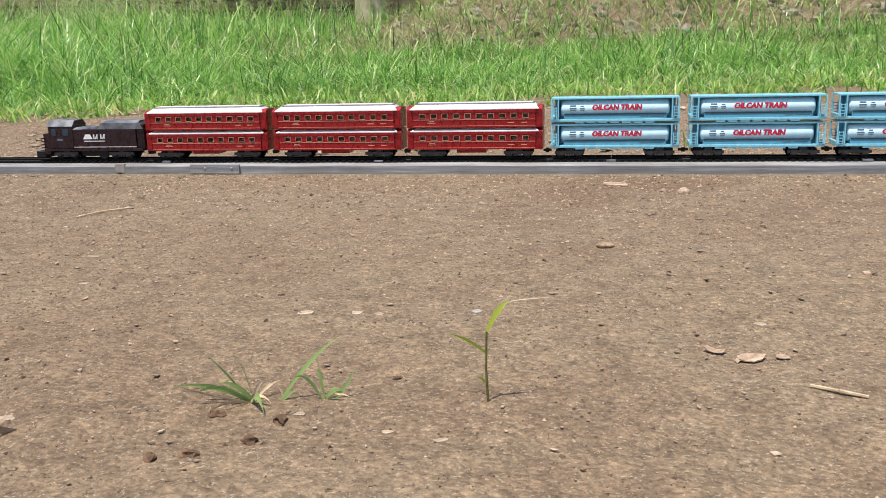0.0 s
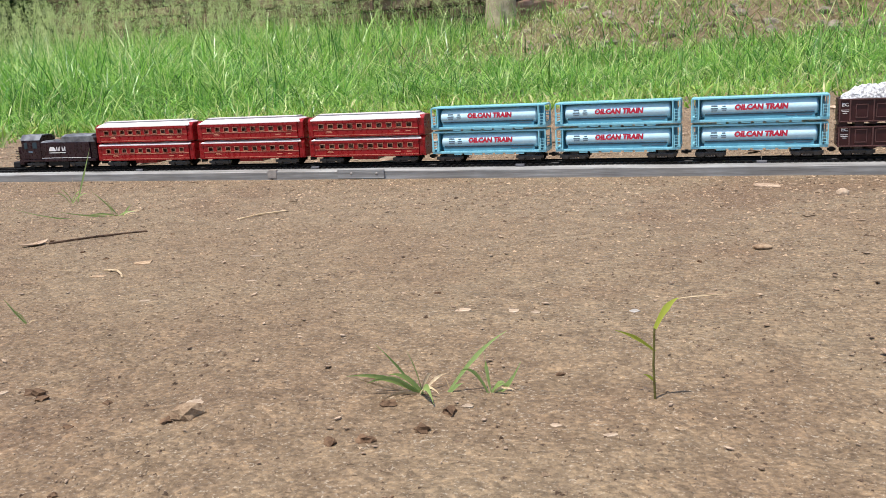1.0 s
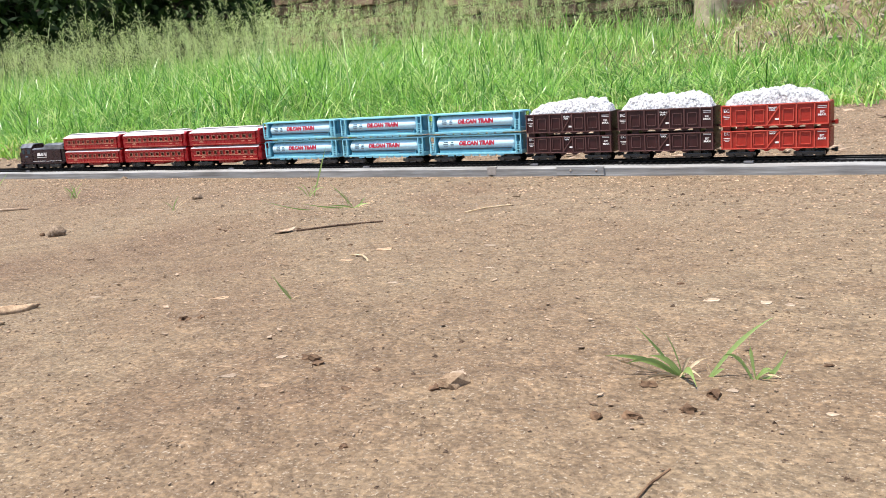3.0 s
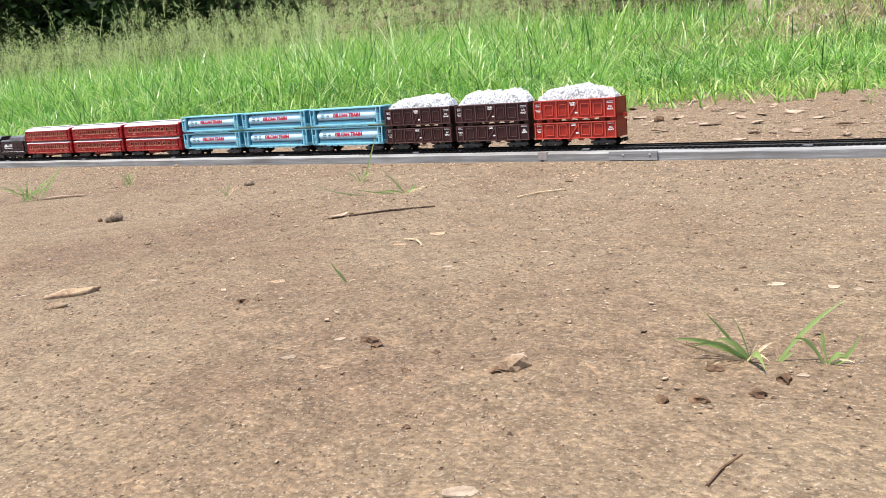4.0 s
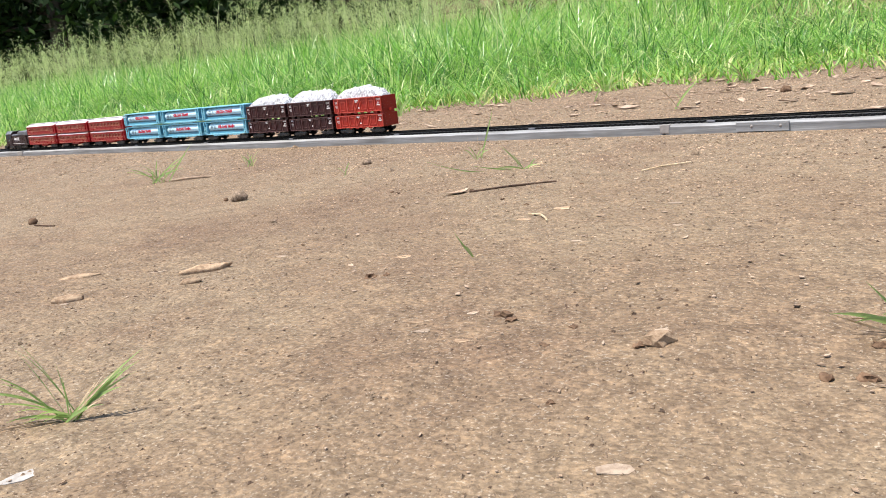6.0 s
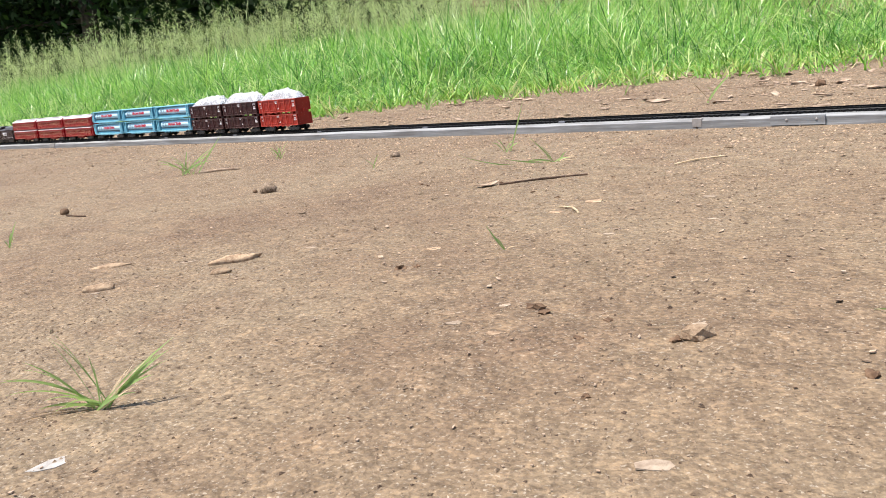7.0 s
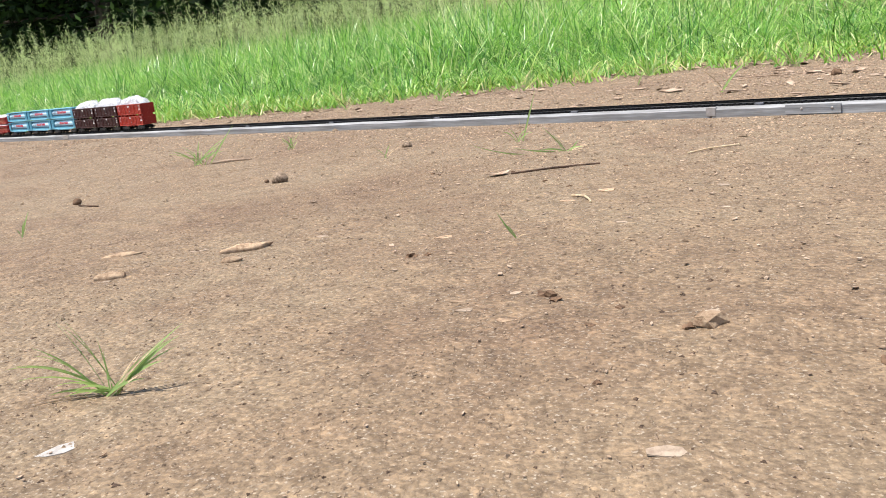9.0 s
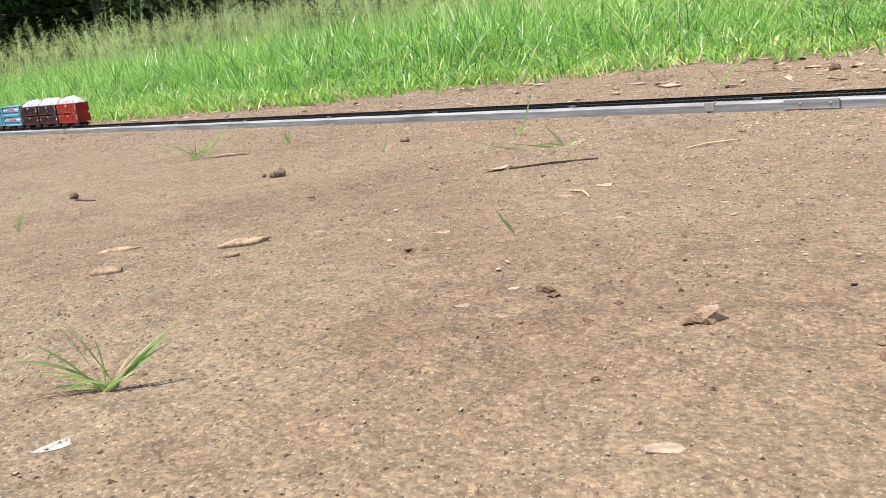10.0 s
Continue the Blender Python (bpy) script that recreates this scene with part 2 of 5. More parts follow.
def share(name, me, parent, m):
    ob = new(name, me)
    ob.parent = parent
    ob.matrix_local = m
    return ob


def box(bm, x0, x1, y0, y1, z0, z1, bevel=0.0):
    made = bmesh.ops.create_cube(bm, size=1.0)
    vs = made["verts"]
    for v in vs:
        v.co = Vector((x0 + (v.co.x + 0.5) * (x1 - x0), y0 + (v.co.y + 0.5) * (y1 - y0), z0 + (v.co.z + 0.5) * (z1 - z0)))
    if bevel:
        es = list({e for v in vs for e in v.link_edges})
        bmesh.ops.bevel(bm, geom=es, offset=bevel, segments=2, affect="EDGES", profile=0.7)
    return bm


def prism(bm, outline, x0, x1, inset=0.0):
    """Solid with the (y, z) outline, from x0 to x1."""
    a = [bm.verts.new((x0 + inset * k, y, z)) for y, z, k in [(*o, 0)[:3] for o in outline]]
    b = [bm.verts.new((x1 - inset * k, y, z)) for y, z, k in [(*o, 0)[:3] for o in outline]]
    n = len(a)
    for i in range(n):
        bm.faces.new((a[i], a[(i + 1) % n], b[(i + 1) % n], b[i]))
    bm.faces.new(a[::-1])
    bm.faces.new(b)
    bmesh.ops.recalc_face_normals(bm, faces=bm.faces[:])
    return bm


def rod(bm, a, b, r0, r1=None, seg=8):
    a, b = Vector(a), Vector(b)
    m = Matrix.Translation((a + b) / 2) @ (b - a).to_track_quat("Z", "Y").to_matrix().to_4x4()
    bmesh.ops.create_cone(bm, cap_ends=True, segments=seg, radius1=r0, radius2=r0 if r1 is None else r1, depth=(b - a).length, matrix=m)
    return bm


def smooth(ob):
    for p in ob.data.polygons:
        p.use_smooth = True
    return ob


def quick(name, verts, faces, mat, smooth_it=False):
    me = bpy.data.meshes.new(name)
    me.from_pydata(verts, [], faces)
    me.materials.append(mat)
    if smooth_it:
        me.polygons.foreach_set("use_smooth", [True] * len(me.polygons))
    me.update()
    return new(name, me)


def lettering(name, text, size, mat, parent, x, y, z, shear=0.0, wide=1.0, thick=0.0, label=""):
    """Raised print on a side that faces -y, centred at x, z."""
    cu = bpy.data.curves.new(name, "FONT")
    cu.body, cu.size, cu.align_x, cu.align_y, cu.shear = text, size, "CENTER", "CENTER", shear
    cu.extrude, cu.offset, cu.resolution_u = 0.00012, thick, 2
    tmp = bpy.data.objects.new(name, cu)
    me = bpy.data.meshes.new_from_object(tmp)
    bpy.data.objects.remove(tmp)
    me.transform(pose(0, 0, 0, 90) @ Matrix.Diagonal((wide, 1, 1, 1)))
    me.materials.clear()
    me.materials.append(mat)
    ob = new(name, me)
    ob.parent = parent
    ob.location = (x, y, z)
    if label:
        ob["label"] = label
    return ob


def wave(rng, x, y, size):
    """Smooth value noise over the plane, -1 to 1."""
    n = 256
    table = rng.random((n, n)) * 2 - 1
    u, v = x / size, y / size
    i, j = np.floor(u).astype(int), np.floor(v).astype(int)
    fu, fv = u - i, v - j
    fu, fv = fu * fu * (3 - 2 * fu), fv * fv * (3 - 2 * fv)
    g = lambda a, b: table[a % n, b % n]
    return (g(i, j) * (1 - fu) + g(i + 1, j) * fu) * (1 - fv) + (g(i, j + 1) * (1 - fu) + g(i + 1, j + 1) * fu) * fv


def ease(a, b, v):
    s = np.clip((v - a) / (b - a), 0, 1)
    return s * s * (3 - 2 * s)


def ground_z(x, y):
    x, y = np.asarray(x, float), np.asarray(y, float)
    rng = np.random.default_rng(5)
    far = ease(0.35, 1.6, y)
    z = 0.30 * ease(1.2, 7.0, y) + 0.55 * ease(2.6, 6.5, y) * ease(-1.4, 0.8, x)
    z = z + (0.0014 + 0.010 * far) * wave(rng, x, y, 0.22) + 0.05 * ease(2.0, 5.0, y) * wave(rng, x, y, 0.9)
    z = z + 0.0013 * wave(rng, x, y, 0.05) + 0.0007 * wave(rng, x, y, 0.021) + 0.0004 * wave(rng, x, y, 0.010)
    # bare soil is pressed flat under the batten
    keep = 1 - ease(-0.03, -0.005, y) * (1 - ease(0.06, 0.10, y))
    return np.where(far > 0, z, z * keep - 0.0006 * (1 - keep))


def gz(x, y):
    return float(ground_z(np.array([x]), np.array([y]))[0])


# ---------------------------------------------------------------- ground
def steps(*runs):
    out = [runs[0][0]]
    for a, b, d in runs:
        n = max(1, round((b - a) / d))
        out += [a + (b - a) * (k + 1) / n for k in range(n)]
    return np.array(out)


def build_ground():
    xs = steps((-400, -60, 60), (-60, -14, 5), (-14, -4, 0.5), (-4, -1.2, 0.06), (-1.2, -0.2, 0.012), (-0.2, 0.8, 0.005), (0.8, 1.4, 0.02), (1.4, 4, 0.1), (4, 14, 1), (14, 60, 6), (60, 400, 60))
    ys = steps((-400, -40, 60), (-40, -4, 4), (-4, -1.1, 0.1), (-1.1, -0.9, 0.02), (-0.9, -0.45, 0.004), (-0.45, 0.1, 0.008), (0.1, 1.8, 0.025), (1.8, 9, 0.12), (9, 20, 1), (20, 80, 6), (80, 400, 60))
    X, Y = np.meshgrid(xs, ys)
    Z = ground_z(X, Y)
    nx, ny = len(xs), len(ys)
    verts = np.stack([X, Y, Z], -1).reshape(-1, 3)
    k = (np.arange(ny - 1)[:, None] * nx + np.arange(nx - 1)[None]).reshape(-1)
    faces = np.stack([k, k + 1, k + nx + 1, k + nx], 1)
    ob = quick("ground", verts.tolist(), faces.tolist(), M_SOIL, True)
    tagged(ob, "bare packed reddish-brown soil with grit, rising to a grassy bank", "ground", kind="structure")


build_ground()


def build_grit(x, y, size, seed, mat, label):
    """Loose crumbs of soil and grit, far too many to count."""
    rng = np.random.default_rng(seed)
    base = np.array([(1, 0, 0), (-0.5, 0.86, 0), (-0.5, -0.86, 0), (0, 0, 0.55), (0.2, 0.1, -0.6)])
    tri = np.array([(0, 1, 3), (1, 2, 3), (2, 0, 3), (1, 0, 4), (2, 1, 4), (0, 2, 4)])
    ok = ~((y > -0.006) & (y < 0.062))
    x, y, s = x[ok], y[ok], size[ok]
    n = len(x)
    a = rng.random(n) * 6.28
    pts = base[None] * (0.6 + 0.8 * rng.random((n, 5, 3))) * s[:, None, None]
    px = pts[..., 0] * np.cos(a)[:, None] - pts[..., 1] * np.sin(a)[:, None]
    py = pts[..., 0] * np.sin(a)[:, None] + pts[..., 1] * np.cos(a)[:, None]
    v = np.stack([px + x[:, None], py + y[:, None], pts[..., 2] + (ground_z(x, y) + 0.1 * s)[:, None]], -1).reshape(-1, 3)
    f = (tri[None] + 5 * np.arange(n)[:, None, None]).reshape(-1, 3)
    ob = quick("soil_grit", v.tolist(), f.tolist(), mat)
    tagged(ob, label, "grit", kind="stuff")


def near_crumbs(n, seed, small):
    """Fine crumbs on the strip of soil that lies close by."""
    rng = np.random.default_rng(seed)
    x, y = -0.15 + 0.9 * rng.random(n), -0.90 + 0.62 * rng.random(n) ** 1.3
    s = small + 0.0008 * rng.random(n) ** 3 + 0.0014 * (rng.random(n) > 0.988) * rng.random(n)
    return x, y, s


def wide_crumbs(n, seed, small, top):
    """Coarser granules over all of the bare soil, thinning out where it goes under the grass."""
    rng = np.random.default_rng(seed)
    x, y = -2.6 + 3.7 * rng.random(3 * n), -0.75 + 1.9 * rng.random(3 * n)
    ok = in_view(x, y) & (y < grass_edge(x) + 0.25) & (rng.random(3 * n) < ease(-0.85, -0.35, y))
    x, y = x[ok][:n], y[ok][:n]
    s = (small + top * rng.random(len(x)) ** 2.5) * (0.75 + 0.95 * ease(-0.6, 0.0, y))
    return x, y, s


def grass_edge(x):
    return np.interp(x, [-9, -2.6, -2.0, -1.3, -0.9, -0.5, 0.1, 0.5, 1.1, 4], [0.35, 0.42, 0.46, 0.60, 0.85, 1.02, 1.15, 1.40, 1.48, 1.55])


def in_view(x, y):
    return (x > 0.45 - 3.2 * (y + 0.95)) & (x < 0.95 + 0.36 * (y + 0.95))


build_grit(*near_crumbs(36000, 11, 0.00035), 11, M_CRUMB, "loose brown soil crumbs and grit on bare ground")
build_grit(*near_crumbs(2600, 12, 0.0005), 12, M_DARKCRUMB, "dark moist soil crumbs scattered on bare ground")
build_grit(*wide_crumbs(125000, 13, 0.0005, 0.0011), 13, M_GRANULE, "granular crust of soil crumbs on bare ground")
build_grit(*wide_crumbs(2600, 14, 0.0008, 0.0008), 14, M_DARKCRUMB, "darker soil granules scattered on bare ground")
build_grit(*wide_crumbs(420, 15, 0.0020, 0.0024), 15, M_CRUMB, "small brown pebbles and clods on bare ground")


# ---------------------------------------------------------------- batten and track
TRACK_Y, RAIL_Z = 0.026, 0.0155


def build_batten(x0, x1, label):
    bm = bmesh.new()
    n = max(2, int((x1 - x0) / 0.05))
    rng = random.Random(int(x0 * 1000))
    rows = []
    for k in range(n + 1):
        x = x0 + (x1 - x0) * k / n
        dy, dz = rng.uniform(-0.0005, 0.0005), rng.uniform(-0.0004, 0.0004)
        rows.append([bm.verts.new(p) for p in ((x, dy, -0.002), (x, dy, 0.0084 + dz), (x, 0.0055 + dy, 0.0111 + dz), (x, 0.0515 + dy, 0.0112), (x, 0.053 + dy, 0.0100), (x, 0.053 + dy, -0.002))])
    for a, b in zip(rows, rows[1:]):
        for i in range(6):
            bm.faces.new((a[i], a[(i + 1) % 6], b[(i + 1) % 6], b[i]))
    bm.faces.new(rows[0][::-1])
    bm.faces.new(rows[-1])
    bmesh.ops.recalc_face_normals(bm, faces=bm.faces[:])
    ob = part("wooden_batten", bm, M_BOARD, None)
    tagged(ob, label, "batten", "battens under the track")
    return ob


build_batten(-3.9, -1.7435, "weathered grey wooden batten lying on bare soil")
build_batten(-1.7405, -0.0022, "weathered grey wooden batten lying on bare soil")
spliced = build_batten(0.0014, 1.9, "weathered grey wooden batten with a screwed splice plate")
bm = bmesh.new()
box(bm, 0.088, 0.147, -0.0022, 0.0004, 0.0004, 0.0108, 0.0004)
plate = part("splice_plate", bm, M_BOARD, spliced, "weathered pale splice plate")
for sx in (0.106, 0.138):
    bm = bmesh.new()
    bmesh.ops.create_uvsphere(bm, u_segments=10, v_segments=6, radius=0.0016, matrix=pose(sx, -0.0022, 0.0062) @ Matrix.Diagonal((1, 0.5, 1, 1)))
    smooth(part("screw", bm, M_STEEL, plate))
for tx in (0.0, -1.742):
    bm = bmesh.new()
    w = 0.006 if tx > -1 else 0.014
    box(bm, tx - w, tx + w, -0.0009, 0.006, 0.0010, 0.0114, 0.0006)
    for v in bm.verts:
        v.co += Vector(noise.noise_vector(v.co * 160)) * 0.0007
    tagged(part("joint_wrap", bm, M_WHITECHIP if tx < -1 else M_STEEL, None), "crumpled pale wrap binding two batten ends", "wrap", "batten joint wraps")


def build_track():
    SEC = 0.252
    sec = new("track_section")
    tagged(sec, "black plastic toy railway track section on a batten", "toy track", "track sections")
    bm = bmesh.new()
    box(bm, -0.0022, 0.0022, -0.0165, 0.0165, 0.0112, 0.0134)
    me = bpy.data.meshes.new("sleeper")
    bm.to_mesh(me)
    bm.free()
    me.materials.append(M_BLACK)
    for k in range(34):
        share("sleeper", me, sec, pose(-SEC / 2 + (k + 0.5) * SEC / 34, 0, 0))
    bm = bmesh.new()
    box(bm, -SEC / 2 + 0.0004, SEC / 2 - 0.0004, -0.0150, 0.0150, 0.0112, 0.0122)
    part("track_bed", bm, M_BLACK, sec)
    for y in (-0.0085, 0.0085):
        bm = bmesh.new()
        prism(bm, [(y - 0.0012, 0.0132), (y + 0.0012, 0.0132), (y + 0.0004, 0.0139), (y + 0.0006, RAIL_Z), (y - 0.0006, RAIL_Z), (y - 0.0004, 0.0139)], -SEC / 2 + 0.0003, SEC / 2 - 0.0003)
        part("rail", bm, M_BLACK, sec)
    bm = bmesh.new()
    box(bm, SEC / 2 - 0.005, SEC / 2 + 0.005, -0.0182, -0.0150, 0.0114, 0.0136, 0.0004)
    part("connector", bm, M_DECK, sec, "grey track connector tab")
    sec.location = (-3.6, TRACK_Y, 0)
    for k in range(1, 21):
        copy_thing(sec, pose(-3.6 + SEC * k, TRACK_Y, 0))


build_track()


# ---------------------------------------------------------------- grass
def blades(name, n, seed, where, tall, wide, droop, mat, label, levels=(0, 0.4, 0.75, 1.0), low=0.4):
    rng = np.random.default_rng(seed)
    x, y = where(rng, n)
    n = len(x)
    h = tall(rng, x, y)
    w = wide * (0.6 + 0.8 * rng.random(n))
    d = rng.random(n) * 6.283
    lean = h * (low * rng.random(n) + 0.05)
    bend = h * droop * rng.random(n) ** 1.1
    face = d + 1.57 + rng.normal(0, 0.5, n)
    z0 = ground_z(x, y) - 0.004
    cols = []
    for k, t in enumerate(levels):
        out = lean * t + bend * t * t * 1.1
        up = h * t * (1 - 0.10 * t) - bend * 0.75 * t ** 3
        c = np.stack([x + out * np.cos(d), y + out * np.sin(d), z0 + up], -1)
        if t < 1:
            s = np.stack([np.cos(face), np.sin(face), 0 * face], -1) * (w * (1 - 0.55 * t) / 2)[:, None]
            cols += [c - s, c + s]
        else:
            cols += [c]
    v = np.stack(cols, 1)
    m = v.shape[1]
    o = (m * np.arange(n))[:, None]
    faces = []
    for k in range(len(levels) - 2):
        faces += (o + np.array([2 * k, 2 * k + 1, 2 * k + 3, 2 * k + 2])).tolist()
    faces += (o + np.array([m - 3, m - 2, m - 1])).tolist()
    ob = quick(name, v.reshape(-1, 3).tolist(), faces, mat, True)
    return tagged(ob, label, "grass", kind="stuff")


def tuft_scatter(far0, far1, spread, power=1.0, west=-9.0, sparse=1.0):
    """Blades gathered in tufts behind the edge of the bare soil."""
    def place(rng, n):
        m = n // 9
        y0 = far0 + (far1 - far0) * rng.random(m * 3) ** power
        x0 = west + (3.5 - west) * rng.random(m * 3)
        y0 = y0 + grass_edge(x0)
        thin = 1 - (1 - sparse) * ease(-2.0, -0.9, x0)
        ok = in_view(x0, y0) & (rng.random(m * 3) < thin)
        x0, y0 = x0[ok][:m], y0[ok][:m]
        k = rng.integers(0, len(x0), n)
        return x0[k] + rng.normal(0, spread, n), y0[k] + rng.normal(0, spread, n)
    return place


def tall_height(rng, x, y):
    back = ease(0.0, 1.0, y - grass_edge(x))
    h = 0.080 + 0.165 * back
    h = h * (1 - 0.45 * ease(-1.6, -0.3, x)) * (0.85 + 0.45 * wave(np.random.default_rng(3), x, y, 0.35))
    return h * (0.45 + 0.95 * rng.random(len(x)))


blades("tall_grass", 105000, 21, tuft_scatter(0.0, 1.9, 0.028, 0.85, -9.0, 0.75), tall_height, 0.0036, 1.75, M_GRASS, "dense bright green grass with arching blades on a bank", (0, 0.3, 0.58, 0.82, 1.0), 0.75)
blades("far_grass", 70000, 22, tuft_scatter(1.6, 6.6, 0.06, 1.0, -15.0, 0.42), lambda r, x, y: (0.31 - 0.17 * ease(-1.8, -0.4, x)) * (0.4 + 1.0 * r.random(len(x)) ** 1.5), 0.0058, 1.3, M_GRASS, "dense green grass further up the bank", (0, 0.4, 0.75, 1.0), 0.6)
blades("edge_grass", 13000, 23, tuft_scatter(-0.18, 0.32, 0.018, 1.0, -9.0, 0.45), lambda r, x, y: 0.018 + 0.06 * r.random(len(x)), 0.0040, 1.0, M_GRASS_LOW, "short yellowing grass at the edge of bare soil", (0, 0.5, 1.0), 0.9)


def bank_scatter(rng, n):
    x, y = -2.4 + 6.0 * rng.random(n), 2.5 + 4.9 * rng.random(n)
    ok = in_view(x, y)
    return x[ok], y[ok]


blades("dry_bank_grass", 26000, 24, bank_scatter, lambda r, x, y: 0.04 + 0.12 * r.random(len(x)) ** 2, 0.006, 1.2, M_DRY, "dry brownish grass and litter on the bank", (0, 0.5, 1.0), 1.6)


def build_seed_heads():
    """Feathery flowering panicles that stand above the grass."""
    rng = np.random.default_rng(31)
    starts, ends, widths = [], [], []
    n = 0
    while n < 2700:
        x, y = -11 + 12.6 * rng.random(), 0.9 + 5.2 * rng.random()
        left = float(np.clip((-0.6 - x) / 1.6, 0, 1))
        if not in_view(np.array(x), np.array(y)) or y < grass_edge(x) + 0.85 or rng.random() > 0.10 + 0.90 * left:
            continue
        n += 1
        z = gz(x, y)
        h = (0.14 + 0.22 * rng.random()) * (0.85 + 0.25 * left)
        top = h + 0.12 + 0.09 * rng.random()
        d, tilt = rng.random() * 6.28, 0.02 + 0.09 * rng.random()
        at = lambda t: np.stack([x + tilt * t * t * np.cos(d), y + tilt * t * t * np.sin(d), z + top * t], -1)
        stem = at(np.array([0.0, 0.35, 0.7, 1.0]))
        starts.append(stem[:-1])
        ends.append(stem[1:])
        widths.append(np.full(3, 0.0009))
        # whorls of side branches, long below and short at the tip, each set with spikelets
        m = 26
        up = np.sort(rng.random(m))
        a = at(h / top + (1 - h / top) * up)
        r = (0.046 * (1.08 - up) + 0.006) * (0.6 + 0.6 * rng.random(m))
        e = rng.random(m) * 6.28
        tip = a + np.stack([np.cos(e) * r, np.sin(e) * r, (0.45 + 0.3 * rng.random(m)) * r], -1)
        starts.append(a)
        ends.append(tip)
        widths.append(np.full(m, 0.00032))
        for q in range(4):
            p = a + (tip - a) * (0.30 + 0.70 * rng.random((m, 1)))
            starts.append(p)
            ends.append(p + rng.normal(0, 0.0042, (m, 3)) + np.array((0, 0, 0.002)))
            widths.append(np.full(m, 0.0009))
    a, b, w = np.concatenate(starts), np.concatenate(ends), np.concatenate(widths)
    side = np.cross(b - a, rng.normal(0, 1, a.shape))
    side = side / (np.linalg.norm(side, axis=1, keepdims=True) + 1e-9) * w[:, None]
    v = np.stack([a - side, a + side, b], 1).reshape(-1, 3)
    f = np.arange(len(v)).reshape(-1, 3)
    ob = quick("grass_seed_heads", v.tolist(), f.tolist(), M_SEED)
    tagged(ob, "pale feathery grass seed heads standing above the grass", "grass", kind="stuff")


build_seed_heads()


# ---------------------------------------------------------------- wall, trunk, trees
WALL_Y = 7.6


def build_wall():
    bm = bmesh.new()
    box(bm, -7.05, 0.6, WALL_Y + 0.03, WALL_Y + 0.30, -0.2, 2.6, 0.02)
    wall = part("wall_garden", bm, M_MORTAR, None)
    tagged(wall, "old uneven masonry wall of reddish bricks in dark mortar", "wall", kind="structure")
    rng = random.Random(4)
    kinds = []
    for k in range(5):
        b = bmesh.new()
        box(b, -0.5, 0.5, -0.5, 0.5, -0.5, 0.5)
        for v in b.verts:
            v.co += Vector([rng.uniform(-0.12, 0.12) for _ in range(3)])
        me = bpy.data.meshes.new("brick")
        bmesh.ops.bevel(b, geom=b.edges[:], offset=0.07, segments=1, affect="EDGES")
        b.to_mesh(me)
        b.free()
        me.materials.append(M_BRICK)
        kinds.append(me)
    rest_v, rest_f = [], []
    z, row, count = 0.05, 0, 0
    while z < 2.55:
        hh = rng.uniform(0.085, 0.16)
        x = -7.05 + rng.uniform(0, 0.1)
        while x < 0.5:
            ww = rng.uniform(0.10, 0.34)
            m = pose(x + ww / 2, WALL_Y + 0.04 + rng.uniform(-0.035, 0.030), z + hh / 2, rng.uniform(-6, 6), rng.uniform(-4, 4), rng.uniform(-6, 6)) @ Matrix.Diagonal((ww - 0.030, 0.10, hh - 0.022, 1))
            me = rng.choice(kinds)
            if 0.42 < z < 1.30 and -6.9 < x < -0.9 and count < 300:
                share("brick", me, wall, m)
                count += 1
            else:
                k = len(rest_v)
                rest_v += [tuple(m @ v.co) for v in me.vertices]
                rest_f += [[k + i for i in p.vertices] for p in me.polygons]
            x += ww
        z += hh
        row += 1
    rest = quick("brick_courses", rest_v, rest_f, M_BRICK2)
    rest.parent = wall
    tagged(rest, kind="stuff")


build_wall()


def build_trunk():
    root = new("tree_stem")
    tagged(root, "pale grey-brown upright tree trunk in the grass", "tree")
    bm = bmesh.new()
    x, y = -1.18, 5.6
    ring0 = None
    rng = random.Random(9)
    for k in range(26):
        z = -0.1 + k * 0.16
        r = 0.108 + 0.03 * math.exp(-k * 0.9) - 0.001 * k
        ring = []
        for i in range(18):
            a = i / 18 * 6.283
            rr = r * (1 + 0.07 * noise.noise(Vector((math.cos(a) * 2, math.sin(a) * 2, z * 3))))
            ring.append(bm.verts.new((rr * math.cos(a) + 0.02 * math.sin(z), rr * math.sin(a), z)))
        if ring0:
            for i in range(18):
                bm.faces.new((ring0[i], ring0[(i + 1) % 18], ring[(i + 1) % 18], ring[i]))
        ring0 = ring
    smooth(part("trunk", bm, M_BARK, root))
    root.location = (x, y, gz(x, y))
    limbs = bmesh.new()
    vs, fs = [], []
    nr = np.random.default_rng(12)
    for k in range(9):
        a = k * 2.4
        tip = Vector((-1.5 + math.cos(a) * rng.uniform(0.2, 0.8), math.sin(a) * rng.uniform(0.5, 1.3), 3.9 + rng.uniform(0.3, 1.3)))
        rod(limbs, (0, 0, 3.6), tip, 0.04, 0.012, 7)
        for q in range(160):
            c = np.array(tip) + nr.normal(0, 0.32, 3)
            leaf_quad(vs, fs, nr, c, 0.07)
    part("limbs", limbs, M_BARK, root)
    crown = quick("crown", vs, fs, M_TREELEAF)
    crown.parent = root


